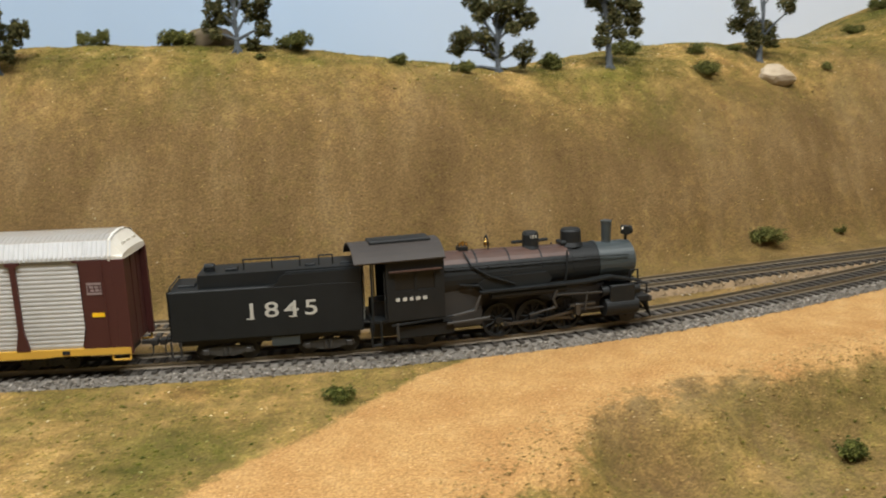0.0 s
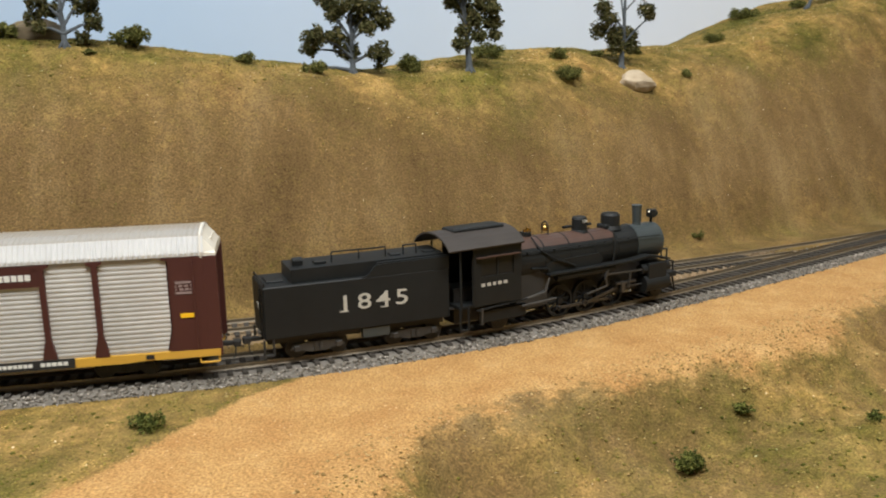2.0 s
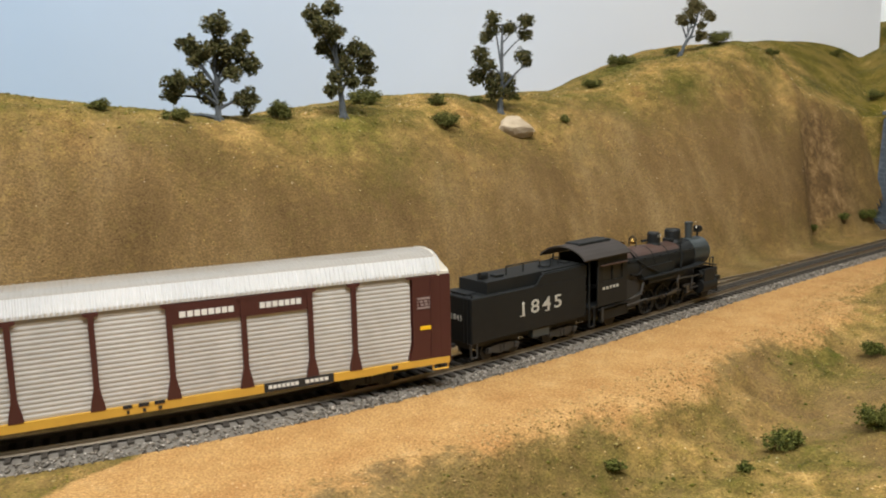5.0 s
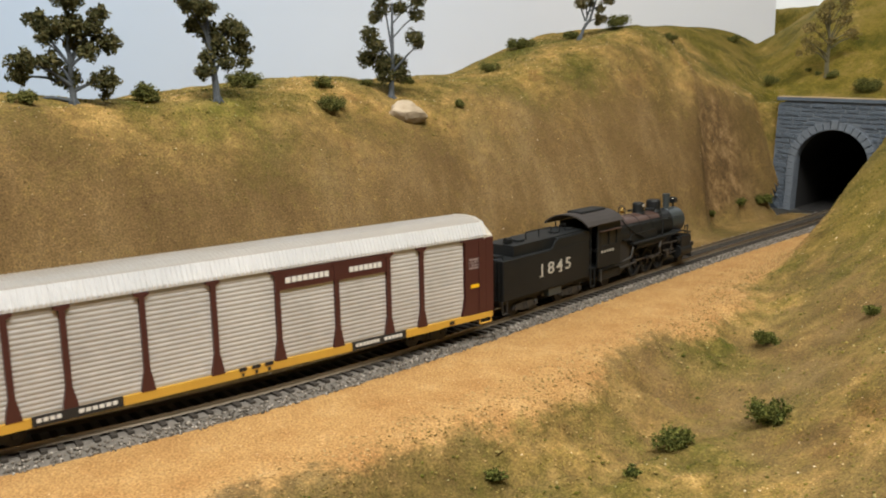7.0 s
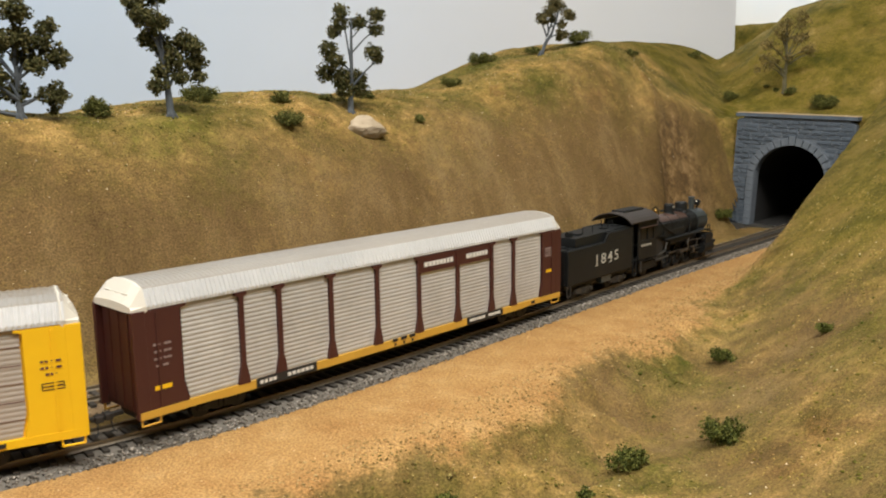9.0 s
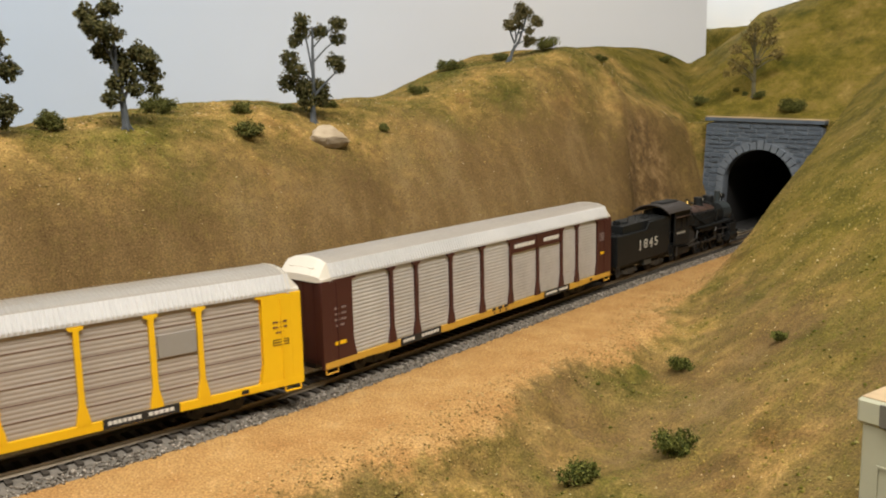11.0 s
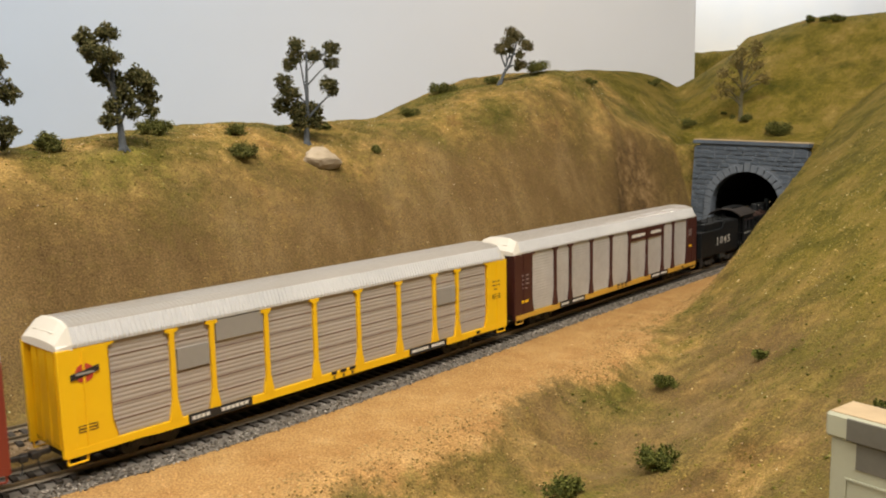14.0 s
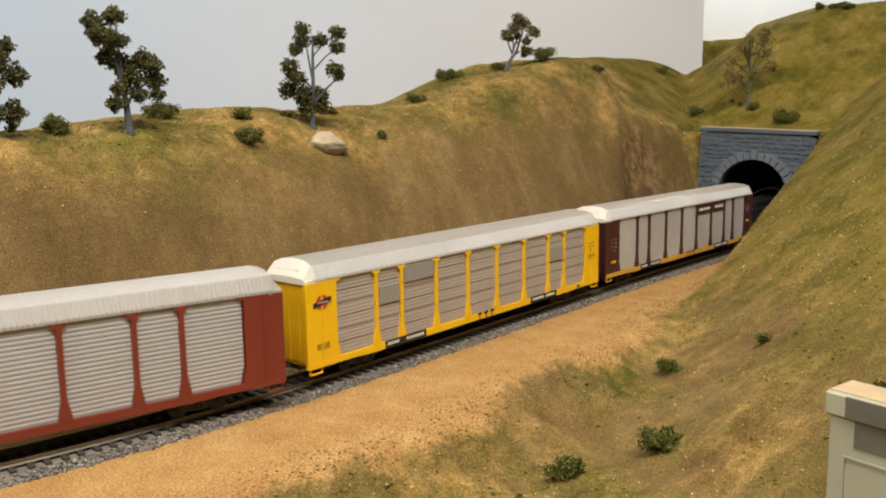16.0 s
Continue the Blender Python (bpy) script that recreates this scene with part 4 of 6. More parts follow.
for xx, r, zt, nm in ((0.0268, 0.0056, 0.0533, "sand_dome"), (0.0035, 0.0044, 0.0535, "steam_dome")):
    bm = bmesh.new()
    cyl(bm, (xx, 0, BZ + 0.010), (xx, 0, zt - 0.0012), r, r, 24)
    cyl(bm, (xx, 0, zt - 0.0012), (xx, 0, zt), r, r * 0.86, 24)
    cyl(bm, (xx, 0, BZ + 0.0102), (xx, 0, BZ + 0.0124), r * 1.22, r, 24)
    if nm == "sand_dome":
        box(bm, xx - 0.0072, xx + 0.0040, -0.0040, 0.0040, BZ + 0.011, BZ + 0.0135, 0.0006)
    part(nm, bm, LOCO_BLACK, loco)
lettering("184", 0.0026, loco, pose(0.0035, -0.0045, 0.0512, 90, 0, 0), LETTER)
bm = bmesh.new()
cyl(bm, (-0.0212, 0, 0.0482), (-0.0212, 0, 0.0512), 0.0019, 0.0010, 16)
cyl(bm, (-0.0212, 0, 0.0512), (-0.0212, 0, 0.0522), 0.0010, 0.0003, 12)
bell = part("bell", bm, BRASS, loco, "polished brass bell on a yoke", True)
bm = bmesh.new()
rod(bm, [(-0.0212, -0.0028, 0.0465), (-0.0212, -0.0028, 0.0515), (-0.0212, 0, 0.0536), (-0.0212, 0.0028, 0.0515), (-0.0212, 0.0028, 0.0465)], 0.0004)
part("bell_yoke", bm, LOCO_BLACK, loco)
bm = bmesh.new()
for dx in (-0.0018, 0, 0.0018):
    cyl(bm, (-0.0345 + dx, -0.001, 0.047), (-0.0345 + dx, -0.001, 0.0510 + 0.0006 * (dx == 0)), 0.0007, None, 10)
part("whistle", bm, BRASS, loco, "small brass safety valves")
bm = bmesh.new()
box(bm, -0.0370, -0.0320, -0.002, 0.003, 0.0464, 0.0490, 0.0003)
cyl(bm, (-0.006, 0.003, 0.0478), (0.0145, 0.003, 0.0478), 0.0009, None, 8)
part("turret", bm, LOCO_BLACK, loco)
bm = bmesh.new()
cyl(bm, (0.0580, 0, 0.0498), (0.0628, 0, 0.0498), 0.0024, None, 18)
box(bm, 0.0575, 0.0612, -0.0024, 0.0024, 0.0474, 0.0522, 0.0004)
rod(bm, [(0.0595, 0, 0.0440), (0.0595, 0, 0.0480)], 0.0009)
hl = part("headlight", bm, LOCO_BLACK, loco, "black boxed headlight with lit lens")
bm = bmesh.new()
cyl(bm, (0.0628, 0, 0.0498), (0.0631, 0, 0.0498), 0.0017, None, 16)
part("lens", bm, GLOW, hl, "glowing headlight lens")
# glowing disc added as a glint on the rear of the headlight
bm = bmesh.new()
cyl(bm, (0.0576, -0.0006, 0.0510), (0.0571, -0.0006, 0.0510), 0.0004, None, 10)
part("glowing_glint", bm, GLOW, hl, "small glowing disc in place of a glint on the lamp")
# cab
bm = bmesh.new()
for sy in (-1, 1):
    y0, y1 = sorted((sy * 0.0148, sy * 0.0160))
    box(bm, -0.0790, -0.0490, y0, y1, 0.0165, 0.0318)
    box(bm, -0.0790, -0.0490, y0, y1, 0.0412, 0.0478)
    for a, b in ((-0.0790, -0.0745), (-0.0645, -0.0630), (-0.0540, -0.0490)):
        box(bm, a, b, y0, y1, 0.0318, 0.0412)
box(bm, -0.0502, -0.0490, -0.0148, 0.0148, 0.0170, 0.0490)
box(bm, -0.0870, -0.0490, -0.0148, 0.0148, 0.0160, 0.0173)
part("cab_wall", bm, LOCO_BLACK, loco)
for sy in (-1, 1):
    for a, b in ((-0.0745, -0.0645), (-0.0630, -0.0540)):
        bm = bmesh.new()
        y0, y1 = sorted((sy * 0.0148, sy * 0.0153))
        box(bm, a, b, y0, y1, 0.0318, 0.0412)
        part("window_pane", bm, WINDOW_DARK, loco, "dark glazed cab window")
    bm = bmesh.new()
    y0, y1 = sorted((sy * 0.0158, sy * 0.0178))
    box(bm, -0.0775, -0.0505, y0, y1, 0.0420, 0.0426)
    part("rain_strip", bm, LOCO_RUST, loco)
    bars(loco, LETTER, -0.0745, -0.0565, 0.0262, 0.0288, sy, [[(0.0, 0.12), (0.2, 0.32), (0.4, 0.5), (0.58, 0.7), (0.78, 0.9)]], "lettering", 0.0160)
bm = bmesh.new()
pr = []
for i in range(11):
    a = math.radians(90 + 62 * (5 - i) / 5)
    pr.append((-0.0204 * math.cos(a), 0.0410 + 0.0136 * math.sin(a)))
X0, X1 = -0.0950, -0.0485
lo0, lo1 = [bm.verts.new((X0, y, z)) for y, z in pr], [bm.verts.new((X1, y, z)) for y, z in pr]
hi0, hi1 = [bm.verts.new((X0, y * 1.02, z + 0.0008)) for y, z in pr], [bm.verts.new((X1, y * 1.02, z + 0.0008)) for y, z in pr]
for i in range(10):
    bm.faces.new((lo0[i], lo0[i + 1], lo1[i + 1], lo1[i]))
    bm.faces.new((hi0[i], hi1[i], hi1[i + 1], hi0[i + 1]))
    bm.faces.new((lo0[i], hi0[i], hi0[i + 1], lo0[i + 1]))
    bm.faces.new((lo1[i], lo1[i + 1], hi1[i + 1], hi1[i]))
bm.faces.new((lo0[0], lo1[0], hi1[0], hi0[0]))
bm.faces.new((lo0[10], hi0[10], hi1[10], lo1[10]))
part("cab_roof", bm, ROOF_BROWN, loco, "arched dusty brown cab roof")
bm = bmesh.new()
box(bm, -0.0850, -0.0530, -0.0060, 0.0060, 0.0544, 0.0564, 0.0006)
part("roof_hatch", bm, LOCO_BLACK, loco)
for sy in (-1, 1):
    bm = bmesh.new()
    rod(bm, [(-0.0862, sy * 0.0146, 0.012), (-0.0862, sy * 0.0146, 0.0480)], 0.0006)
    part("cab_post", bm, LOCO_BLACK, loco)
    bm = bmesh.new()
    rod(bm, [(-0.0800, sy * 0.0163, 0.018), (-0.0800, sy * 0.0163, 0.0420)], 0.0004)
    part("cab_handrail", bm, LOCO_BLACK, loco)
# frame, firebox, running boards, cylinders, pilot
bm = bmesh.new()
box(bm, -0.085, 0.060, -0.0055, 0.0055, 0.0060, 0.0250)
box(bm, -0.049, -0.028, -0.0112, 0.0112, 0.0090, 0.0340)
part("frame", bm, UNDER, loco)
for sy in (-1, 1):
    bm = bmesh.new()
    y0, y1 = sorted((sy * 0.0105, sy * 0.0165))
    prism(bm, [(-0.0300, 0.0262), (-0.0300, 0.0272), (0.0300, 0.0272), (0.0440, 0.0285), (0.0600, 0.0250), (0.0600, 0.0240), (0.0440, 0.0275), (0.0300, 0.0262)], y0, y1)
    part("running_board", bm, LOCO_BLACK, loco)
    bm = bmesh.new()
    cyl(bm, (-0.0240, sy * 0.0135, 0.0242), (0.0180, sy * 0.0135, 0.0242), 0.0021, None, 16)
    part("air_reservoir", bm, LOCO_BLACK, loco)
    bm = bmesh.new()
    cyl(bm, (0.0400, sy * 0.0135, 0.0110), (0.0590, sy * 0.0135, 0.0110), 0.0050, None, 20)
    cyl(bm, (0.0385, sy * 0.0135, 0.0200), (0.0605, sy * 0.0135, 0.0200), 0.0030, None, 18)
    box(bm, 0.0425, 0.0570, min(sy * 0.008, sy * 0.0172), max(sy * 0.008, sy * 0.0172), 0.0110, 0.0235, 0.0004)
    part("cylinder", bm, LOCO_BLACK, loco, "grey-black steam cylinder and valve chest")
    bm = bmesh.new()
    rod(bm, [(-0.0400, sy * 0.0128, 0.0310), (-0.0300, sy * 0.0136, 0.0300), (-0.0270, sy * 0.0138, 0.0260)], 0.0006)
    rod(bm, [(-0.0500, sy * 0.0128, 0.0405), (0.0250, sy * 0.0118, 0.0395), (0.0560, sy * 0.0112, 0.0385)], 0.00035)
    rod(bm, [(0.0200, sy * 0.0110, 0.0440), (0.0195, sy * 0.0128, 0.0340), (0.0180, sy * 0.0130, 0.0268)], 0.0005)
    rod(bm, [(-0.0360, sy * 0.0070, 0.0470), (-0.0330, sy * 0.0122, 0.0400), (-0.0240, sy * 0.0136, 0.0345), (-0.0100, sy * 0.0136, 0.0290)], 0.0005)
    part("piping", bm, LOCO_BLACK, loco)
    bm = bmesh.new()
    box(bm, 0.0200, 0.0350, min(sy * 0.0125, sy * 0.0145), max(sy * 0.0125, sy * 0.0145), 0.0135, 0.0147)
    box(bm, 0.0235, 0.0262, min(sy * 0.0120, sy * 0.0150), max(sy * 0.0120, sy * 0.0150), 0.0085, 0.0150, 0.0003)
    rod(bm, [(0.0262, sy * 0.0135, 0.0115), (0.0400, sy * 0.0135, 0.0113)], 0.0006)
    part("crosshead", bm, STEEL, loco, "steel crosshead, guide and piston rod")
    # valve gear: a swinging link, an eccentric rod and a radius rod, with a bracket that carries them
    bm = bmesh.new()
    yg = sy * 0.0152
    rod(bm, [(0.0125, yg, 0.0238), (0.0105, yg, 0.0190), (0.0120, yg, 0.0145)], 0.0008)
    rod(bm, [(0.0120, yg, 0.0145), (-0.0030, yg, 0.0118)], 0.0006)
    rod(bm, [(0.0118, yg, 0.0212), (0.0300, yg, 0.0204), (0.0400, yg, 0.0202)], 0.0006)
    rod(bm, [(0.0300, yg, 0.0212), (0.0285, yg, 0.0110)], 0.0006)
    part("valve_gear", bm, STEEL, loco, "dull steel valve gear rods")
    bm = bmesh.new()
    prism(bm, [(0.0060, 0.0262), (0.0180, 0.0262), (0.0170, 0.0215), (0.0080, 0.0215)], *sorted((sy * 0.0125, sy * 0.0148)))
    prism(bm, [(-0.0330, 0.0290), (-0.0260, 0.0335), (0.0080, 0.0338), (0.0110, 0.0300), (0.0080, 0.0262), (-0.0300, 0.0262)], *sorted((sy * 0.0112, sy * 0.0128)))
    part("gear_bracket", bm, LOCO_BLACK, loco, "black bracket and jacket below the boiler")
    bm = bmesh.new()
    for xp in (-0.0420, -0.0240, -0.0060, 0.0120, 0.0300):
        cyl(bm, (xp, sy * 0.0115, 0.0392), (xp, sy * 0.0132, 0.0400), 0.0004, None, 6)
    part("handrail_post", bm, LOCO_BLACK, loco)
    bm = bmesh.new()
    bm.free()
    for run_ in ([(-0.0470, 0.0150, 0.0155), (-0.0330, 0.0156, 0.0175), (-0.0300, 0.0156, 0.0250)], [(-0.0740, 0.0156, 0.0150), (-0.0740, 0.0156, 0.0060)], [(-0.0480, 0.0150, 0.0120), (-0.0250, 0.0150, 0.0128)]):
        bm = bmesh.new()
        rod(bm, [(x, sy * y, z) for x, y, z in run_], 0.0007)
        part("injector_pipe", bm, TRUCK_GREY, loco, "dusty grey injector pipe under the cab")
    bm = bmesh.new()
    box(bm, -0.0740, -0.0440, min(sy * 0.0118, sy * 0.0138), max(sy * 0.0118, sy * 0.0138), 0.0060, 0.0130, 0.0006)
    rod(bm, [(-0.0875, sy * 0.0158, 0.0172), (-0.0875, sy * 0.0158, 0.0050), (-0.0825, sy * 0.0158, 0.0050), (-0.0825, sy * 0.0158, 0.0172)], 0.0006)
    rod(bm, [(-0.0770, sy * 0.0152, 0.0140), (-0.0420, sy * 0.0152, 0.0160), (-0.0300, sy * 0.0148, 0.0190)], 0.0006)
    part("trailing_truck", bm, LOCO_BLACK, loco)
bm = bmesh.new()
box(bm, 0.0590, 0.0665, -0.0160, 0.0160, 0.0128, 0.0160, 0.0004)
for i in range(9):
    yy = -0.0125 + 0.003125 * i
    rod(bm, [(0.0660, yy, 0.0130), (0.0730 - 0.0045 * abs(yy) / 0.0125, yy * 1.0, 0.0030)], 0.0006)
rod(bm, [(0.0685, -0.0128, 0.0032), (0.0732, 0, 0.0030), (0.0685, 0.0128, 0.0032)], 0.0008)
part("pilot", bm, LOCO_BLACK, loco, "black slatted pilot")
bm = bmesh.new()
for yy in (-0.0130, 0.0130):
    rod(bm, [(0.0560, yy, 0.0240), (0.0560, yy, 0.0300), (0.0605, yy, 0.0300), (0.0605, yy, 0.0230), (0.0660, yy, 0.0215), (0.0660, yy, 0.0150)], 0.0005)
rod(bm, [(0.0660, -0.0130, 0.0215), (0.0660, 0.0130, 0.0215)], 0.0004)
part("pilot_steps", bm, LOCO_BLACK, loco)
coupler(loco, 0.0665, 1)
wheelset(loco, 0.0560, 0.0050, 0.0050, name="pilot_wheelset")
wheelset(loco, -0.0590, 0.0060, 0.0060, name="trailing_wheelset")


def driver(parent, x):
    """A spoked driving wheelset with crank pins."""
    bm = bmesh.new()
    r = 0.0093
    for sy in (-1, 1):
        ya, yb = sy * 0.0078, sy * 0.0100
        seg = 28
        ring = []
        for i in range(seg):
            a = 2 * math.pi * i / seg
            c, s_ = math.cos(a), math.sin(a)
            ring.append([bm.verts.new((rr * c, yy, rr * s_)) for rr, yy in ((r, ya), (r, yb), (r * 0.84, yb), (r * 0.84, ya))])
        for i in range(seg):
            p, q = ring[i], ring[(i + 1) % seg]
            for j in range(4):
                bm.faces.new((p[j], p[(j + 1) % 4], q[(j + 1) % 4], q[j]))
        for i in range(12):
            a = 2 * math.pi * i / 12
            cyl(bm, (0, (ya + yb) / 2, 0), (r * 0.86 * math.cos(a), (ya + yb) / 2, r * 0.86 * math.sin(a)), 0.00055, None, 5)
        cyl(bm, (0, ya, 0), (0, yb + sy * 0.0006, 0), 0.0020, None, 12)
        a0, a1 = math.radians(140), math.radians(220)
        fan = [(r * 0.86 * math.cos(a0 + (a1 - a0) * i / 6), r * 0.86 * math.sin(a0 + (a1 - a0) * i / 6)) for i in range(7)]
        prism(bm, fan, *sorted((ya, yb)))
        cyl(bm, (0.0040, yb, 0), (0.0040, sy * 0.0128, 0), 0.0009, None, 8)
    cyl(bm, (0, -0.008, 0), (0, 0.008, 0), 0.0014, None, 8)
    ob = part("driving_wheelset", bm, LOCO_BLACK, parent, "black spoked driving wheels")
    ob.location = (x, 0, r)
    return ob


AXLES = (-0.0185, 0.0005, 0.0195)
DRIVERS = [driver(loco, x) for x in AXLES]
RODS = []
for sy in (-1, 1):
    bm = bmesh.new()
    y0, y1 = sorted((sy * 0.0106, sy * 0.0114))
    box(bm, AXLES[0], AXLES[2], y0, y1, -0.0007, 0.0007)
    for xx in AXLES:
        cyl(bm, (xx, y0, 0), (xx, y1, 0), 0.0015, None, 10)
    RODS.append((part("side_rod", bm, STEEL, loco, "steel side rod"), sy))
    bm = bmesh.new()
    y0, y1 = sorted((sy * 0.0116, sy * 0.0124))
    box(bm, 0, 0.0245, y0, y1, -0.0007, 0.0007)
    cyl(bm, (0, y0, 0), (0, y1, 0), 0.0016, None, 10)
    RODS.append((part("main_rod", bm, STEEL, loco, "steel main rod"), sy * 2))

# ---------------------------------------------------------------- track pieces
def shared(name, bm, mats):
    me = bpy.data.meshes.new(name)
    bm.to_mesh(me)
    bm.free()
    for m in mats:
        me.materials.append(m)
    return me


bm = bmesh.new()
box(bm, -0.00135, 0.00135, -0.0150, 0.0150, -0.0042, -0.0022, 0.0002)
TIE_MESH = shared("tie", bm, [TIE])
for fn, holder, a, b in ((on_line, main_track, -0.32, 1.10), (on_siding, side_track, -0.32, 0.47)):
    s = a
    while s < b:
        x, y, h = fn(s)
        t = new("tie", TIE_MESH)
        t.parent = holder
        t.matrix_world = pose(x, y, random.uniform(-0.0002, 0.0001), 0, 0, math.degrees(h) + random.uniform(-1.2, 1.2))
        s += 0.0069
bed_profile = [(-0.0215, -0.0085), (0.0245, -0.0085), (0.0235, -0.0064), (0.0158, -0.0036), (-0.0155, -0.0036), (-0.0202, -0.0064)]
sweep(on_line, -1.2, 1.7, 0.01, bed_profile, "ballast_bed", BALLAST, main_track, "grey ballast bed")
sweep(on_siding, -1.2, 0.50, 0.01, [(n, z - 0.0003) for n, z in bed_profile], "ballast_bed", SANDY_BED, side_track, "sandy brown ballast bed")


def stones(name, count, place, sizes, mat, label, flat=1.0, seed=5):
    """Loose bits strewn over a surface, as one heap."""
    rs = np.random.RandomState(seed)
    base = np.array([(1, 0, 0), (-1, 0, 0), (0, 1, 0), (0, -1, 0), (0, 0, 1), (0, 0, -1)], float)
    tri = np.array([(0, 2, 4), (2, 1, 4), (1, 3, 4), (3, 0, 4), (2, 0, 5), (1, 2, 5), (3, 1, 5), (0, 3, 5)])
    pts = place(rs, count)
    n = len(pts)
    size = rs.uniform(sizes[0], sizes[1], (n, 1, 1)) * rs.uniform(0.6, 1.4, (n, 6, 1))
    ang = rs.uniform(0, 6.28, n)
    c, s = np.cos(ang), np.sin(ang)
    v = base[None] * size
    v = np.stack([v[..., 0] * c[:, None] - v[..., 1] * s[:, None], v[..., 0] * s[:, None] + v[..., 1] * c[:, None], v[..., 2] * flat], -1)
    v += rs.normal(0, sizes[0] * 0.2, v.shape)
    v += pts[:, None, :]
    f = (tri[None] + (np.arange(n) * 6)[:, None, None]).reshape(-1, 3)
    me = bpy.data.meshes.new(name)
    me.vertices.add(n * 6)
    me.vertices.foreach_set("co", v.ravel())
    me.loops.add(len(f) * 3)
    me.loops.foreach_set("vertex_index", f.ravel())
    me.polygons.add(len(f))
    me.polygons.foreach_set("loop_start", np.arange(len(f)) * 3)
    me.polygons.foreach_set("loop_total", np.full(len(f), 3))
    me.materials.append(mat)
    me.update(calc_edges=True)
    return tagged(new(name, me), label, "ballast" if "ballast" in name else "ground cover", kind="stuff")


def island_ramp(name, stops, rough=0.9):
    """A material whose tone differs from bit to bit."""
    m = bpy.data.materials.new(name)
    m.use_nodes = True
    N, L = m.node_tree.nodes, m.node_tree.links
    g, r = N.new("ShaderNodeNewGeometry"), N.new("ShaderNodeValToRGB")
    els = r.color_ramp.elements
    els[0].position, els[0].color = stops[0][0], (*stops[0][1], 1)
    els[1].position, els[1].color = stops[-1][0], (*stops[-1][1], 1)
    for p, c in stops[1:-1]:
        els.new(p).color = (*c, 1)
    L.new(g.outputs["Random Per Island"], r.inputs[0])
    L.new(r.outputs[0], N["Principled BSDF"].inputs["Base Color"])
    N["Principled BSDF"].inputs["Roughness"].default_value = rough
    N["Principled BSDF"].inputs["Specular IOR Level"].default_value = 0.2
    return m


STONE_MIX = island_ramp("mixed_grey_stone", [(0.0, (0.060, 0.052, 0.042)), (0.4, (0.145, 0.125, 0.102)), (0.8, (0.26, 0.23, 0.19)), (1.0, (0.46, 0.42, 0.37))])
STONE_DUSTY = island_ramp("dusty_brown_stone", [(0.0, (0.060, 0.048, 0.032)), (0.6, (0.165, 0.128, 0.083)), (1.0, (0.32, 0.255, 0.175))])
STONE_SAND = island_ramp("sandy_mixed_stone", [(0.0, (0.06, 0.045, 0.028)), (0.5, (0.19, 0.14, 0.08)), (0.9, (0.34, 0.25, 0.15)), (1.0, (0.5, 0.44, 0.36))])
LEAF_DARK = island_ramp("dark_olive_foliage", [(0.0, (0.026, 0.030, 0.010)), (0.4, (0.060, 0.060, 0.020)), (0.75, (0.105, 0.095, 0.034)), (1.0, (0.17, 0.145, 0.06))])
LEAF_PALE = island_ramp("pale_olive_foliage", [(0.0, (0.06, 0.058, 0.022)), (0.5, (0.12, 0.105, 0.042)), (1.0, (0.20, 0.16, 0.075))])
BUSH_GREEN = island_ramp("bushy_green_foam", [(0.0, (0.036, 0.044, 0.010)), (0.5, (0.098, 0.105, 0.026)), (1.0, (0.24, 0.22, 0.062))])
BUSH_DEEP = island_ramp("deep_green_foam", [(0.0, (0.026, 0.036, 0.007)), (0.5, (0.078, 0.090, 0.017)), (1.0, (0.19, 0.185, 0.042))])
FLAKES = island_ramp("dry_turf_flakes", [(0.0, (0.13, 0.122, 0.028)), (0.4, (0.215, 0.180, 0.046)), (0.8, (0.34, 0.262, 0.09)), (0.97, (0.46, 0.33, 0.14)), (1.0, (0.85, 0.78, 0.62))])
RUBBLE = island_ramp("straw_brown_rubble", [(0.0, (0.12, 0.078, 0.028)), (0.4, (0.22, 0.15, 0.055)), (0.8, (0.33, 0.225, 0.09)), (1.0, (0.52, 0.38, 0.18))])
CLUMPS = island_ramp("coarse_turf_clumps", [(0.0, (0.055, 0.060, 0.010)), (0.5, (0.15, 0.134, 0.024)), (0.9, (0.27, 0.21, 0.065)), (1.0, (0.45, 0.36, 0.18))])
EARTH_BITS = island_ramp("brown_earth_bits", [(0.0, (0.07, 0.042, 0.016)), (0.5, (0.17, 0.10, 0.04)), (0.9, (0.26, 0.17, 0.075)), (1.0, (0.55, 0.45, 0.32))])
STRAW_LUMP = island_ramp("pale_straw_lumps", [(0.0, (0.20, 0.125, 0.042)), (0.5, (0.33, 0.215, 0.082)), (1.0, (0.50, 0.35, 0.155))])
SAND_BITS = island_ramp("sandy_road_grit", [(0.0, (0.30, 0.15, 0.05)), (0.5, (0.50, 0.27, 0.10)), (1.0, (0.70, 0.48, 0.26))])
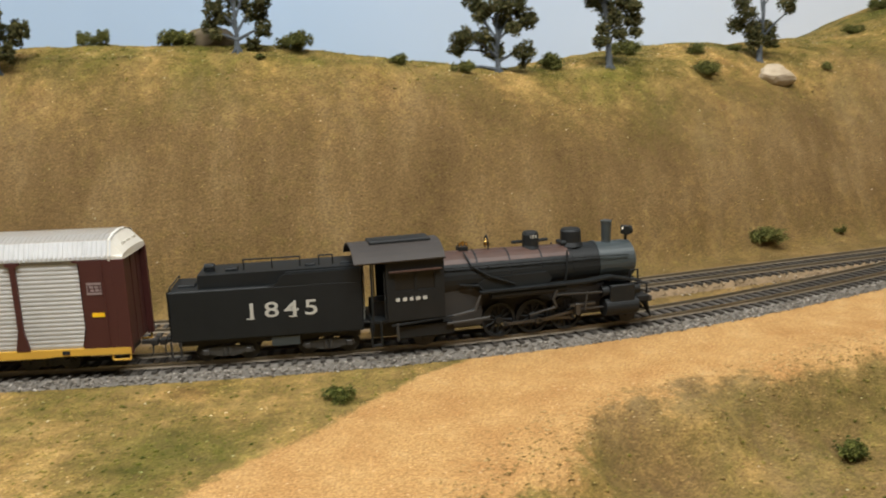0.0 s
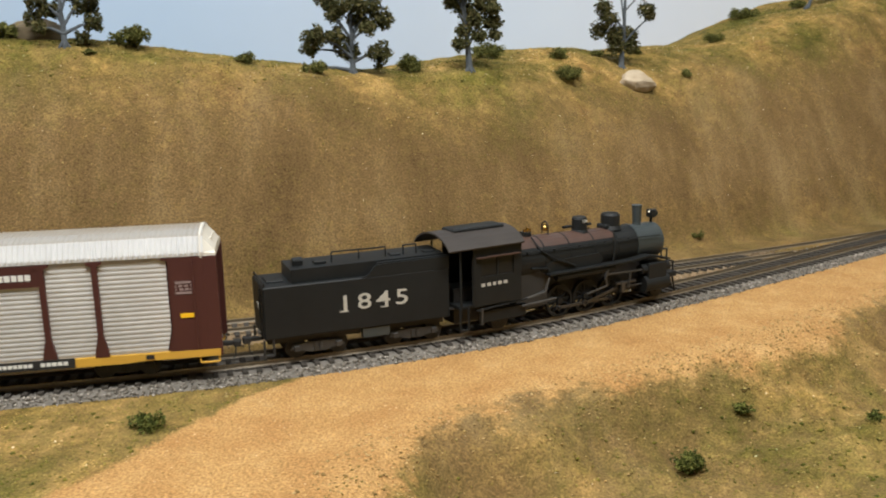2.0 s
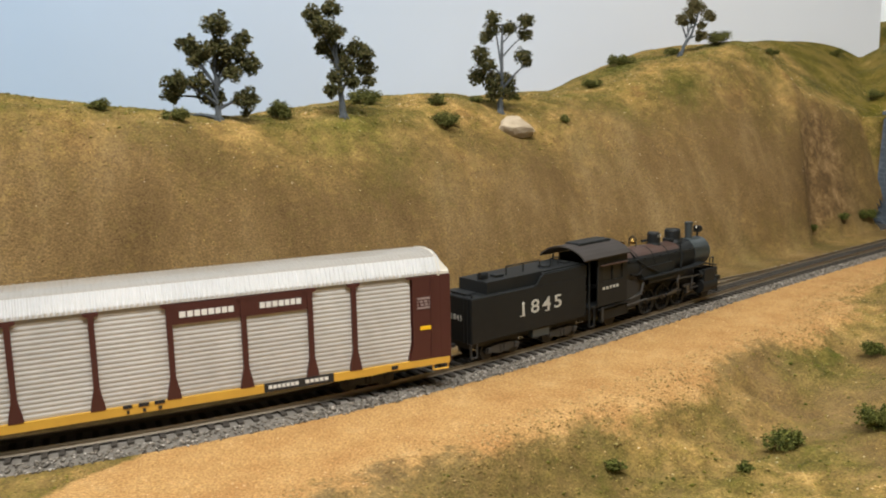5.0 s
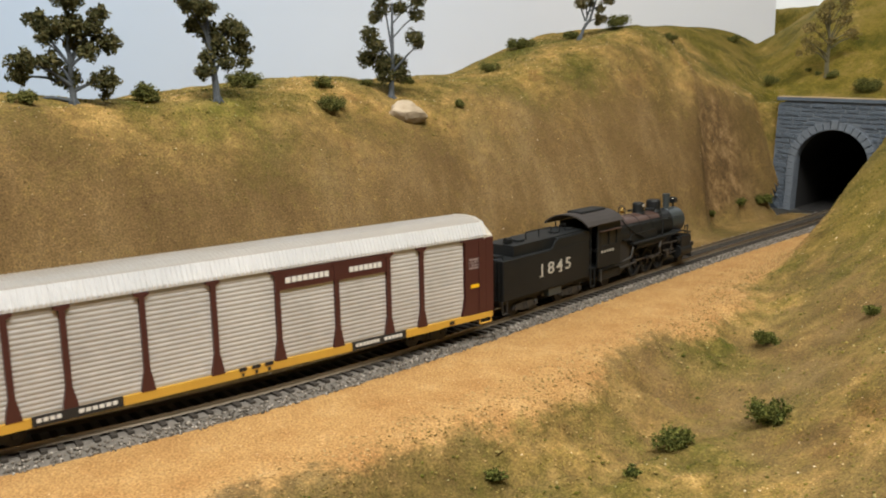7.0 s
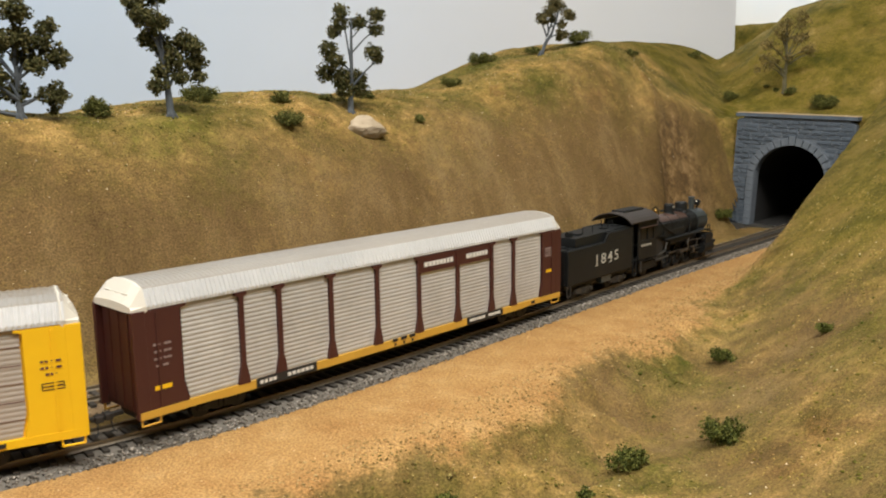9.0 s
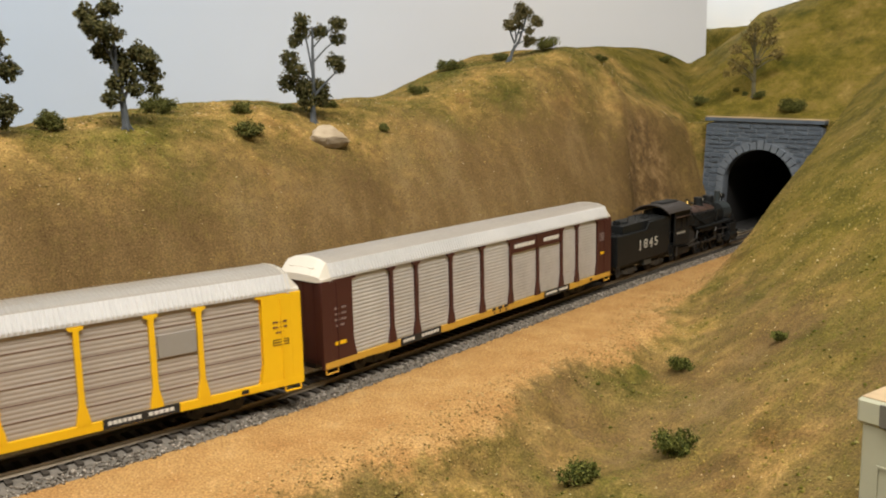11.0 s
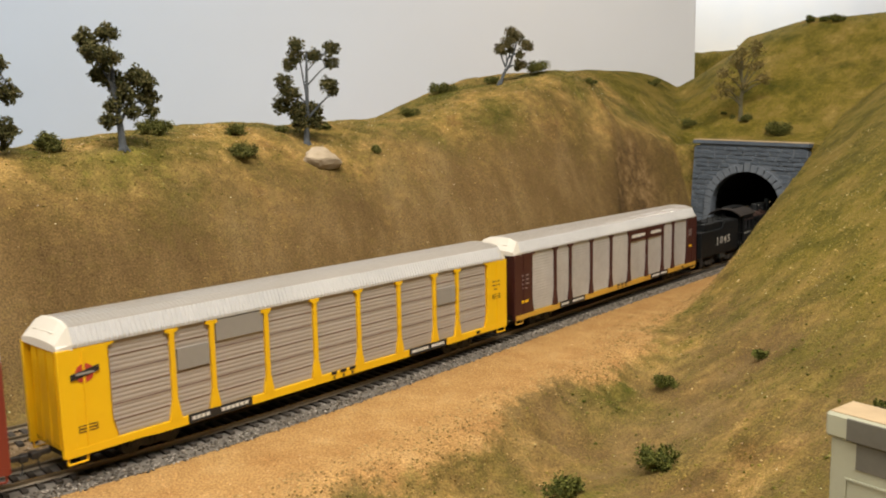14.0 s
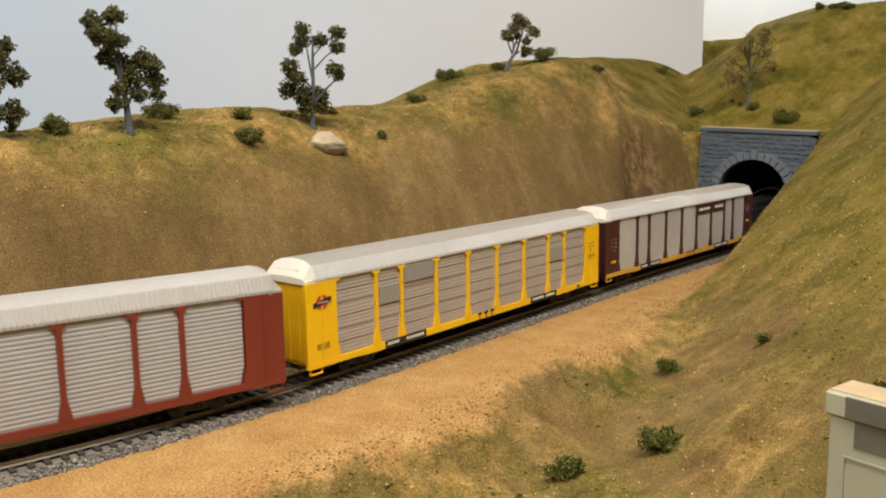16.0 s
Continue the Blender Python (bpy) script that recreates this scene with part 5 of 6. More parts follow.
def patchy(m, stops, scale):
    """Tints a bit-by-bit material by broad patches."""
    N, L = m.node_tree.nodes, m.node_tree.links
    tc, n, r, mix = N.new("ShaderNodeTexCoord"), N.new("ShaderNodeTexNoise"), N.new("ShaderNodeValToRGB"), N.new("ShaderNodeMix")
    n.inputs["Scale"].default_value, n.inputs["Detail"].default_value, n.inputs["Roughness"].default_value = scale, 7, 0.62
    L.new(tc.outputs["Object"], n.inputs[0]), L.new(n.outputs[0], r.inputs[0])
    els = r.color_ramp.elements
    els[0].position, els[0].color = stops[0][0], (*stops[0][1], 1)
    els[1].position, els[1].color = stops[-1][0], (*stops[-1][1], 1)
    for p, c in stops[1:-1]:
        els.new(p).color = (*c, 1)
    mix.data_type, mix.blend_type = "RGBA", "MULTIPLY"
    mix.inputs[0].default_value = 1.0
    b = N["Principled BSDF"]
    L.new(b.inputs["Base Color"].links[0].from_socket, mix.inputs[6])
    L.new(r.outputs[0], mix.inputs[7])
    L.new(mix.outputs[2], b.inputs["Base Color"])


for bits in (FLAKES, CLUMPS, RUBBLE):
    patchy(bits, PATCHES, PATCH_SCALE)
BARK = material("blue_grey_bark", (0.10, 0.115, 0.13), 0.85, 0, 0.2, 900, 0.4, 90, (0.05, 0.056, 0.06))
BARK_FAR = material("faded_olive_bark", (0.13, 0.115, 0.06), 0.9, 0, 0.2, 900, 0.3, 90, (0.085, 0.075, 0.04))
ROCK_PALE = material("pale_cream_rock", (0.47, 0.385, 0.275), 0.9, 0, 0.15, 260, 0.6, 60, (0.33, 0.26, 0.175))
ROCK_DARK = material("brown_grey_slab_rock", (0.15, 0.11, 0.06), 0.9, 0, 0.15, 260, 0.6, 60, (0.09, 0.07, 0.04))
CONCRETE = material("pale_green_grey_concrete", (0.41, 0.41, 0.30), 0.8, 0, 0.08, 300, 0.1, 30)
# darker concrete colour for the shaded face of the abutment cap
CONCRETE_DARK = material("shade_dark_concrete", (0.16, 0.15, 0.12), 0.85, 0, 0.2, 300, 0.2, 60)
COPING = material("sandy_coping_stone", (0.50, 0.37, 0.22), 0.85, 0, 0.15, 300, 0.3, 60)
STONE_BLUE = material("blue_grey_cut_stone", (0.105, 0.132, 0.165), 0.85, 0, 0.3, 420, 0.6, 90, (0.055, 0.07, 0.09))
LEAF_FAR = island_ramp("faded_tan_foliage", [(0.0, (0.10, 0.08, 0.026)), (0.5, (0.15, 0.115, 0.042)), (1.0, (0.22, 0.165, 0.07))])


def ballast_main(rs, count):
    s = rs.uniform(-0.30, 1.05, count)
    n = rs.normal(0, 0.017, count)
    n = np.where(rs.rand(count) < 0.55, np.sign(rs.rand(count) - 0.62) * rs.uniform(0.0155, 0.0250, count), n)
    keep = (n < 0.0265) & (n > -0.0195 - 0.003 * rs.rand(count))
    s, n = s[keep], n[keep]
    z = np.interp(n, [-0.034, -0.0205, -0.0160, -0.0145, 0.0145, 0.0160, 0.0235, 0.034], [-0.0066, -0.0063, -0.0037, -0.0042, -0.0042, -0.0037, -0.0062, -0.0066])
    p = np.array([on_line(a, b)[:2] for a, b in zip(s, n)])
    return np.column_stack([p, z + 0.0002])


def ballast_side(rs, count):
    s = rs.uniform(-0.30, 0.52, count)
    n = rs.uniform(-0.026, 0.028, count)
    p = np.array([on_siding(a, b)[:2] for a, b in zip(s, n)])
    z = np.interp(np.abs(n), [0, 0.0165, 0.027], [-0.0039, -0.0039, -0.0064])
    return np.column_stack([p, z + 0.0002])


stones("ballast", 24000, lambda rs, c: (lambda p: p[np.abs(from_line(p[:, 0], p[:, 1])[1]) > 0.0148])(ballast_main(rs, c)), (0.0004, 0.0009), STONE_MIX, "loose grey and white granite ballast", 0.8, 5)
stones("ballast", 11000, lambda rs, c: (lambda p: p[np.abs(from_line(p[:, 0], p[:, 1])[1]) <= 0.0148])(ballast_main(rs, c)), (0.0005, 0.0009), STONE_DUSTY, "dusty brown ballast between the ties", 0.6, 15)
stones("ballast", 5000, ballast_side, (0.0005, 0.0009), STONE_SAND, "loose sandy ballast along the siding", 0.8, 6)


def strewn(x0, x1, y0, y1, test):
    def place(rs, count):
        x, y = rs.uniform(x0, x1, count), rs.uniform(y0, y1, count)
        z, turf, road, rock, s, n = height(x, y)
        ok = test(turf, road, rock, s, n, rs.rand(count)) & (z > -0.1) & (np.abs(n) > 0.026)
        return np.column_stack([x, y, z + 0.0001])[ok]
    return place


stones("turf_flakes", 150000, strewn(-0.35, 0.95, 0.30, 1.15, lambda t, r, k, s, n, u: (r < 0.35) & (u < np.clip(t, 0.05, 1) * np.where((n < 0) & (s > 0.62), 0.6, 1)) & ((n < 0) | (n > 0.1)) & (n < 0.28)), (0.00028, 0.00075), FLAKES, "dry straw and green scatter turf", 0.6, 7)
stones("earth_crumbs", 30000, strewn(-0.35, 0.9, 0.50, 1.1, lambda t, r, k, s, n, u: (n > 0.08) & (n < 0.25) & (u < 0.75)), (0.0003, 0.0008), EARTH_BITS, "brown earth crumbs on the cut", 0.6, 8)
stones("road_grit", 26000, strewn(-0.1, 0.9, 0.30, 0.9, lambda t, r, k, s, n, u: (n < 0) & (r > 0.3)), (0.0002, 0.00055), SAND_BITS, "sandy grit on the dirt road", 0.5, 9)
stones("bank_rubble", 90000, strewn(-0.1, 0.75, 0.28, 0.80, lambda t, r, k, s, n, u: (n < -0.03) & (k > 0.12) & (u < 0.6)), (0.0003, 0.0008), RUBBLE, "straw-brown crumbs of rubble on the road bank", 0.7, 10)
stones("straw_lumps", 70000, strewn(-0.05, 0.75, 0.28, 0.80, lambda t, r, k, s, n, u: (lambda d: (d > -0.010) & (d < 0.05) & (u < 0.10 + 0.5 * np.exp(-(d / 0.018) ** 2)))(-n - np.interp(s, EDGE_S, EDGE_N))), (0.0003, 0.0009), STRAW_LUMP, "pale straw and ochre lumps along the road edge", 0.5, 21)
stones("turf_clumps", 26000, strewn(-0.35, 0.95, 0.28, 1.15, lambda t, r, k, s, n, u: (r < 0.3) & (u < np.clip(t - 0.2, 0.0, 1)) & ((n < -0.03) | (n > 0.14)) & (n < 0.28)), (0.0006, 0.0014), CLUMPS, "coarse olive and straw turf clumps", 0.6, 13)

# ---------------------------------------------------------------- foliage


def leaf_cloud(name, blobs, per, leaf, mat, parent, seed, label="", squash=1.0):
    """Small folded leaves gathered in uneven clumps."""
    rs = np.random.RandomState(seed)
    verts, faces = [], []
    for bx, by, bz, br in blobs:
        for _ in range(max(30, int(per * (br / 0.008) ** 2))):
            d = rs.normal(0, 1, 3)
            d /= np.linalg.norm(d) + 1e-9
            r = br * rs.uniform(0.35, 1.08) ** 0.6 * (0.85 + 0.3 * math.sin(5 * d[0] + 3 * d[1] + seed))
            c = np.array((bx, by, bz)) + d * r * np.array((1, 1, squash))
            u = rs.normal(0, 1, 3)
            u /= np.linalg.norm(u)
            w = np.cross(u, rs.normal(0, 1, 3))
            w /= np.linalg.norm(w) + 1e-9
            k = leaf * rs.uniform(0.6, 1.4)
            i = len(verts)
            up = np.cross(u, w) * k * 0.35
            verts += [c - u * k, c + w * k * 0.6 + up, c + u * k, c - w * k * 0.6 + up]
            faces += [(i, i + 1, i + 2), (i, i + 2, i + 3)]
    return link_mesh(name, verts, faces, mat, parent, label)


def limb(bm, pts, r0, r1):
    n = len(pts) - 1
    for i in range(n):
        a, b = r0 + (r1 - r0) * i / n, r0 + (r1 - r0) * (i + 1) / n
        cyl(bm, pts[i], pts[i + 1], a, b, 8)


def tree(x, y, scale, blobs, label, seed, leaf_mat, lean=0.0, per=520, leaf=0.0013, fork=0.4, bark=None):
    """blobs: clumps of the crown (across, up, radius) in units of scale, seen from the aisle."""
    rs = random.Random(seed)
    t = thing("tree", label, "tree", Matrix.Translation((x, y, ground_z(x, y) - 0.001)), "trees on the hill")
    out = [(a * scale, rs.uniform(-0.75, 0.75) * r * scale * 1.6, b * scale, r * scale * 1.12) for a, b, r in blobs]
    leaf_cloud("crown", out, per, leaf, leaf_mat, t, seed, "uneven crown of small clumped leaves", 0.85)
    top = max(b for _, _, b, _ in out)
    bm = bmesh.new()
    trunk = [(0, 0, 0), (lean * 0.25 * top, 0.001, top * 0.22), (lean * 0.6 * top, -0.001, top * fork), (lean * top, 0.001, top * 0.75), (lean * 1.1 * top, 0, top * 0.95)]
    limb(bm, trunk, 0.0031 * (top / 0.1) ** 0.7, 0.0006)
    for k in range(5):
        a = 6.28 * k / 5
        cyl(bm, (0.0042 * math.cos(a), 0.0042 * math.sin(a), -0.001), (0, 0, 0.006), 0.0008, 0.0010, 6)
    part("trunk", bm, bark or BARK, t, "tapered grey trunk")
    for i, (bx, by, bz, br) in enumerate(out):
        if i % 2 == 0 or br > 0.008:
            zb = min(bz * rs.uniform(0.45, 0.8), top * 0.8)
            k = zb / top
            sx = lean * zb
            bm = bmesh.new()
            mid = ((sx + bx) / 2 + rs.uniform(-0.002, 0.002), by * 0.4, (zb + bz) / 2 + 0.002)
            limb(bm, [(sx, 0, zb), mid, (bx, by, bz)], 0.0013 * (1.2 - k), 0.0004)
            part("limb", bm, bark or BARK, t)
    return t


def px_blobs(base, scale_px, rows):
    return [((x - base[0]) * scale_px, (base[1] - y) * scale_px, r * scale_px) for x, y, r in rows]


def bush(x, y, w, seed, deep=False, low=False):
    b = thing("bush", "small deep green foam bush on dry turf" if deep else "small olive green foam bush on dry turf", "bush", Matrix.Translation((x, y, ground_z(x, y) - 0.0006)), "bushes on the layout")
    rs = random.Random(seed)
    w *= 1.18
    blobs = []
    for i in range(5 + int(w * 200)):
        a, r = rs.uniform(0, 6.28), rs.uniform(0, 0.34) * w
        br = rs.uniform(0.13, 0.24) * w
        blobs.append((r * math.cos(a) * 1.15, r * math.sin(a) * 0.8, br * 0.7 + rs.uniform(0, 0.16) * w * (0.5 if low else 1), br))
    leaf_cloud("foliage", blobs, 520, 0.00085, BUSH_DEEP if deep else BUSH_GREEN, b, seed, "", 0.85)
    return b


def boulder(name, x, y, sx, sy, sz, mat, label, seed, turn=0.0):
    bm = bmesh.new()
    bmesh.ops.create_icosphere(bm, subdivisions=4, radius=1.0)
    rs = random.Random(seed)
    cuts = [(Vector((rs.uniform(-1, 1), rs.uniform(-1, 1), rs.uniform(-0.3, 1))).normalized(), rs.uniform(0.62, 0.85)) for _ in range(9)]
    for v in bm.verts:
        for d, lim in cuts:
            k = v.co.dot(d)
            if k > lim:
                v.co -= d * (k - lim) * 0.9
        v.co *= 1 + 0.10 * noise.noise(v.co * 2.2 + Vector((seed, 0, 0))) + 0.035 * noise.noise(v.co * 7)
        v.co = Vector((v.co.x * sx, v.co.y * sy, v.co.z * sz))
    ob = part(name, bm, mat, None)
    ob.matrix_world = pose(x, y, ground_z(x, y) + sz * 0.35, 0, 6, turn)
    return tagged(ob, label, "rock")


OLIVE = "model tree with clumped dark olive leaves and grey trunk"
TREE1 = px_blobs((222, 430), 0.01, [(240, 90, 50), (130, 150, 38), (170, 185, 42), (240, 170, 48), (325, 135, 33), (300, 180, 38), (345, 225, 42), (250, 225, 38), (150, 215, 24), (90, 290, 46), (60, 330, 34), (160, 290, 42), (210, 340, 46), (290, 260, 32), (330, 350, 46), (320, 400, 16), (80, 410, 20)])
TREE2 = px_blobs((720, 425), 0.01, [(620, 40, 38), (690, 20, 36), (640, 90, 38), (690, 110, 42), (660, 160, 38), (710, 190, 42), (780, 170, 42), (810, 190, 33), (740, 230, 42), (810, 240, 38), (700, 270, 36), (680, 320, 32), (760, 290, 32), (820, 290, 26)])
TREE3 = px_blobs((1350, 405), 0.01, [(1320, 50, 27), (1320, 90, 30), (1450, 60, 29), (1390, 85, 28), (1450, 110, 27), (1430, 190, 30), (1450, 215, 20), (1300, 120, 24), (1270, 180, 31), (1290, 220, 34), (1270, 260, 34), (1320, 280, 38), (1380, 280, 34), (1330, 320, 38), (1390, 320, 28)])
TREE4 = px_blobs((85, 155), 0.01, [(82, 46, 17), (104, 26, 19), (135, 8, 20), (165, 34, 18), (178, 42, 12), (150, 62, 13), (166, 90, 14), (148, 100, 11), (126, 48, 13), (118, -4, 17), (98, 56, 9), (142, 84, 10)])
TREE0 = px_blobs((420, 88), 0.01, [(385, 15, 18), (375, 42, 15), (398, 30, 15), (450, 20, 22), (465, 50, 15), (445, 72, 12), (390, 58, 11), (470, 0, 16), (420, 0, 20), (400, -25, 20), (440, -35, 20), (420, -55, 16)])
TREEL = px_blobs((-8, 112), 0.01, [(15, 50, 22), (35, 45, 14), (10, 78, 18), (0, 20, 24), (-30, 60, 22), (-30, 20, 24), (-10, -10, 20)])
TREEF = px_blobs((1312, 216), 0.01, [(1335, 95, 13), (1292, 120, 13), (1310, 128, 10), (1345, 147, 12), (1290, 165, 12), (1275, 172, 10), (1330, 108, 11), (1258, 178, 8), (1352, 152, 7), (1300, 150, 7), (1300, 108, 13), (1322, 130, 12), (1276, 140, 12), (1354, 125, 10), (1264, 160, 10), (1312, 160, 9)])

# bushes: place and width
BUSHES = [
    (-0.175, 0.69, 0.0219, False),
    (-0.112, 0.69, 0.0266, False),
    (-0.024, 0.695, 0.0275, False),
    (0.048, 0.705, 0.0155, False),
    (0.096, 0.713, 0.0172, False),
    (0.164, 0.755, 0.0241, False),
    (0.234, 0.826, 0.0255, False),
    (0.297, 0.834, 0.0188, False),
    (0.297, 0.799, 0.0242, False),
    (0.335, 0.861, 0.0121, False),
    (0.418, 0.864, 0.0137, False),
    (0.48, 0.966, 0.0195, False),
    (0.323, 0.721, 0.0270, False),
    (0.396, 0.755, 0.0121, False),
    (0.044, 0.43, 0.0157, True),
    (0.274, 0.434, 0.0177, True),
    (-0.046, 0.671, 0.0075, False),
    (0.546, 1.051, 0.0299, False),
    (0.603, 1.036, 0.0195, False),
    (0.657, 1.03, 0.0270, False),
    (0.755, 1.088, 0.019, False),
    (0.925, 1.208, 0.0200, False),
    (0.914, 1.104, 0.0240, False),
    (0.961, 0.988, 0.031062, False),
    (0.461, 0.482, 0.0227, True),
    (0.528, 0.572, 0.0166, True),
    (0.553, 0.519, 0.014, True),
    (0.411, 0.483, 0.0216, True),
    (0.372, 0.456, 0.0105, True),
    (0.379, 0.893, 0.0134, False),
    (0.717, 0.930, 0.0150, True),
    (0.774, 0.961, 0.0170, True),
    (0.820, 0.982, 0.0230, True),
    (0.96, 1.043, 0.01884, False),
    (0.952, 1.082, 0.01158, False),
    (0.952, 1.064, 0.0111, False),
    (0.502, 0.384, 0.0105, True),
    (0.311, 0.465, 0.0127, True),
    (1.128, 1.126, 0.0200, True),
    (1.142, 1.111, 0.0170, True),
    (1.147, 1.090, 0.0200, True),
]
for i, (x, y, w, deep) in enumerate(BUSHES):
    bush(x, y, w, 11 + i, deep)

tree(0.122, 0.730, 0.0190, TREE1, OLIVE, 1, LEAF_DARK)
tree(0.211, 0.764, 0.0200, TREE2, OLIVE, 2, LEAF_DARK, -0.05)
tree(0.355, 0.853, 0.0233, TREE3, "model tree with an open forked crown beside the pale rock", 3, LEAF_DARK, 0.03)
tree(0.605, 1.022, 0.0370, TREE4, "small leaning tree with pale olive leaves on the ridge", 4, LEAF_PALE, 0.34)
tree(-0.063, 0.677, 0.0424, TREE0, OLIVE, 5, LEAF_DARK)
tree(-0.221, 0.643, 0.0446, TREEL, OLIVE, 6, LEAF_DARK)
tree(0.956, 1.052, 0.0788, TREEF, "slim tree with sparse pale leaves above the tunnel", 7, LEAF_FAR, 0.0, 110, bark=BARK_FAR)
boulder("boulder", 0.363, 0.831, 0.0185, 0.012, 0.010, ROCK_PALE, "pale cream angular boulder below the forked tree", 3, 10)
boulder("boulder", -0.090, 0.701, 0.026, 0.012, 0.011, ROCK_DARK, "flat brown-grey slab rock on the ridge", 8, 0)

# ---------------------------------------------------------------- stones of the portal
def portal_block(y0, y1, z0, z1, proud, name="stone"):
    o = new(name, BLOCKS[random.randrange(len(BLOCKS))])
    o.parent = portal
    o.matrix_local = Matrix.Translation((-proud, (y0 + y1) / 2, (z0 + z1) / 2)) @ Matrix.Diagonal((1, y1 - y0, z1 - z0, 1))
    return o


BLOCKS = []
for k in range(5):
    bm = bmesh.new()
    box(bm, 0.0, 0.004, -0.47, 0.47, -0.42, 0.42)
    for v in bm.verts:
        if v.co.x < 0.001:
            v.co.y *= random.uniform(0.84, 0.96)
            v.co.z *= random.uniform(0.78, 0.95)
            v.co.x += random.uniform(-0.0002, 0.0006)
    BLOCKS.append(shared("stone", bm, [STONE_BLUE]))
z = -0.004
while z < PORTAL_H - 0.006:
    h = random.choice((0.0042, 0.0052, 0.0062))
    y = -PORTAL_W + 0.0006
    while y < PORTAL_W - 0.003:
        w = min(random.uniform(0.007, 0.019), PORTAL_W - 0.0006 - y)
        rr = [math.hypot(yy, max(0, zz - ARCH_SPRING)) for yy in (y, y + w, y + w / 2) for zz in (z, z + h)]
        if min(rr) > ARCH_W + 0.0088:
            portal_block(y, y + w, z, min(z + h, PORTAL_H - 0.004), random.uniform(0.0006, 0.0020))
        elif min(rr[:4]) <= ARCH_W + 0.0088 < max(rr) and w > 0.006:
            lim = math.sqrt(max(0, (ARCH_W + 0.0095) ** 2 - max(0, z - ARCH_SPRING) ** 2))
            a, b = (y, min(y + w, -lim)) if y < 0 else (max(y, lim), y + w)
            if b - a > 0.003:
                portal_block(a, b, z, min(z + h, PORTAL_H - 0.004), random.uniform(0.0004, 0.0014))
        y += w
    z += h
# ring stones and jambs round the mouth
bm = bmesh.new()
box(bm, -0.0034, 0.004, -0.0036, 0.0036, 0.0002, 0.0088, 0.0004)
RING = shared("ring_stone", bm, [SLATE])
count = 17
for i in range(count):
    a = math.pi * (i + 0.5) / count
    o = new("ring_stone", RING)
    o.parent = portal
    o.matrix_local = Matrix.Translation((0, -ARCH_W * math.cos(a), ARCH_SPRING + ARCH_W * math.sin(a))) @ Matrix.Rotation(math.pi / 2 - a, 4, "X") @ Matrix.Diagonal((1, 1, 1.25 if i == count // 2 else 1, 1))
for sy in (-1, 1):
    z = -0.006
    for k in range(7):
        o = new("ring_stone", RING)
        o.parent = portal
        o.matrix_local = Matrix.Translation((0, sy * ARCH_W, z + 0.004)) @ Matrix.Rotation(-sy * math.pi / 2, 4, "X") @ Matrix.Diagonal((1, 1.1, 1, 1))
        z += 0.0082
bm = bmesh.new()
box(bm, -0.0030, 0.0140, -PORTAL_W - 0.0015, PORTAL_W + 0.0015, PORTAL_H - 0.0038, PORTAL_H + 0.0004, 0.0006)
part("coping", bm, STONE_BLUE, portal, "blue-grey coping course")
bm = bmesh.new()
box(bm, -0.0026, 0.0180, -PORTAL_W - 0.001, PORTAL_W + 0.001, PORTAL_H + 0.0006, PORTAL_H + 0.0016, 0.0004)
part("coping_dust", bm, COPING, portal, "thin sandy strip along the coping")

# ---------------------------------------------------------------- concrete abutment by the aisle
pier = thing("bridge_abutment", "pale concrete bridge abutment with dark-shaded cap and recessed panel", "abutment", pose(0.4373, 0.3479, 0, 0, 0, -72.5))
bm = bmesh.new()
box(bm, 0.0015, 0.0800, 0.0015, 0.0150, -0.08, 0.0420, 0.0006)
part("wall", bm, CONCRETE, pier)
bm = bmesh.new()
box(bm, 0.0, 0.0815, 0.0, 0.0165, 0.0420, 0.0507, 0.0010)
part("cap", bm, CONCRETE, pier, "thick pale cap stone")
bm = bmesh.new()
box(bm, 0.0012, 0.0805, 0.0010, 0.0155, 0.0506, 0.0511, 0.0002)
part("cap_dust", bm, COPING, pier, "sandy dust lying on the cap")
# dark strips that paint the shade on the cap face and below it
bm = bmesh.new()
box(bm, 0.0075, 0.0815, -0.0003, 0.0020, 0.0425, 0.0500, 0.0002)
box(bm, 0.0105, 0.0790, 0.0010, 0.0020, 0.0330, 0.0420)
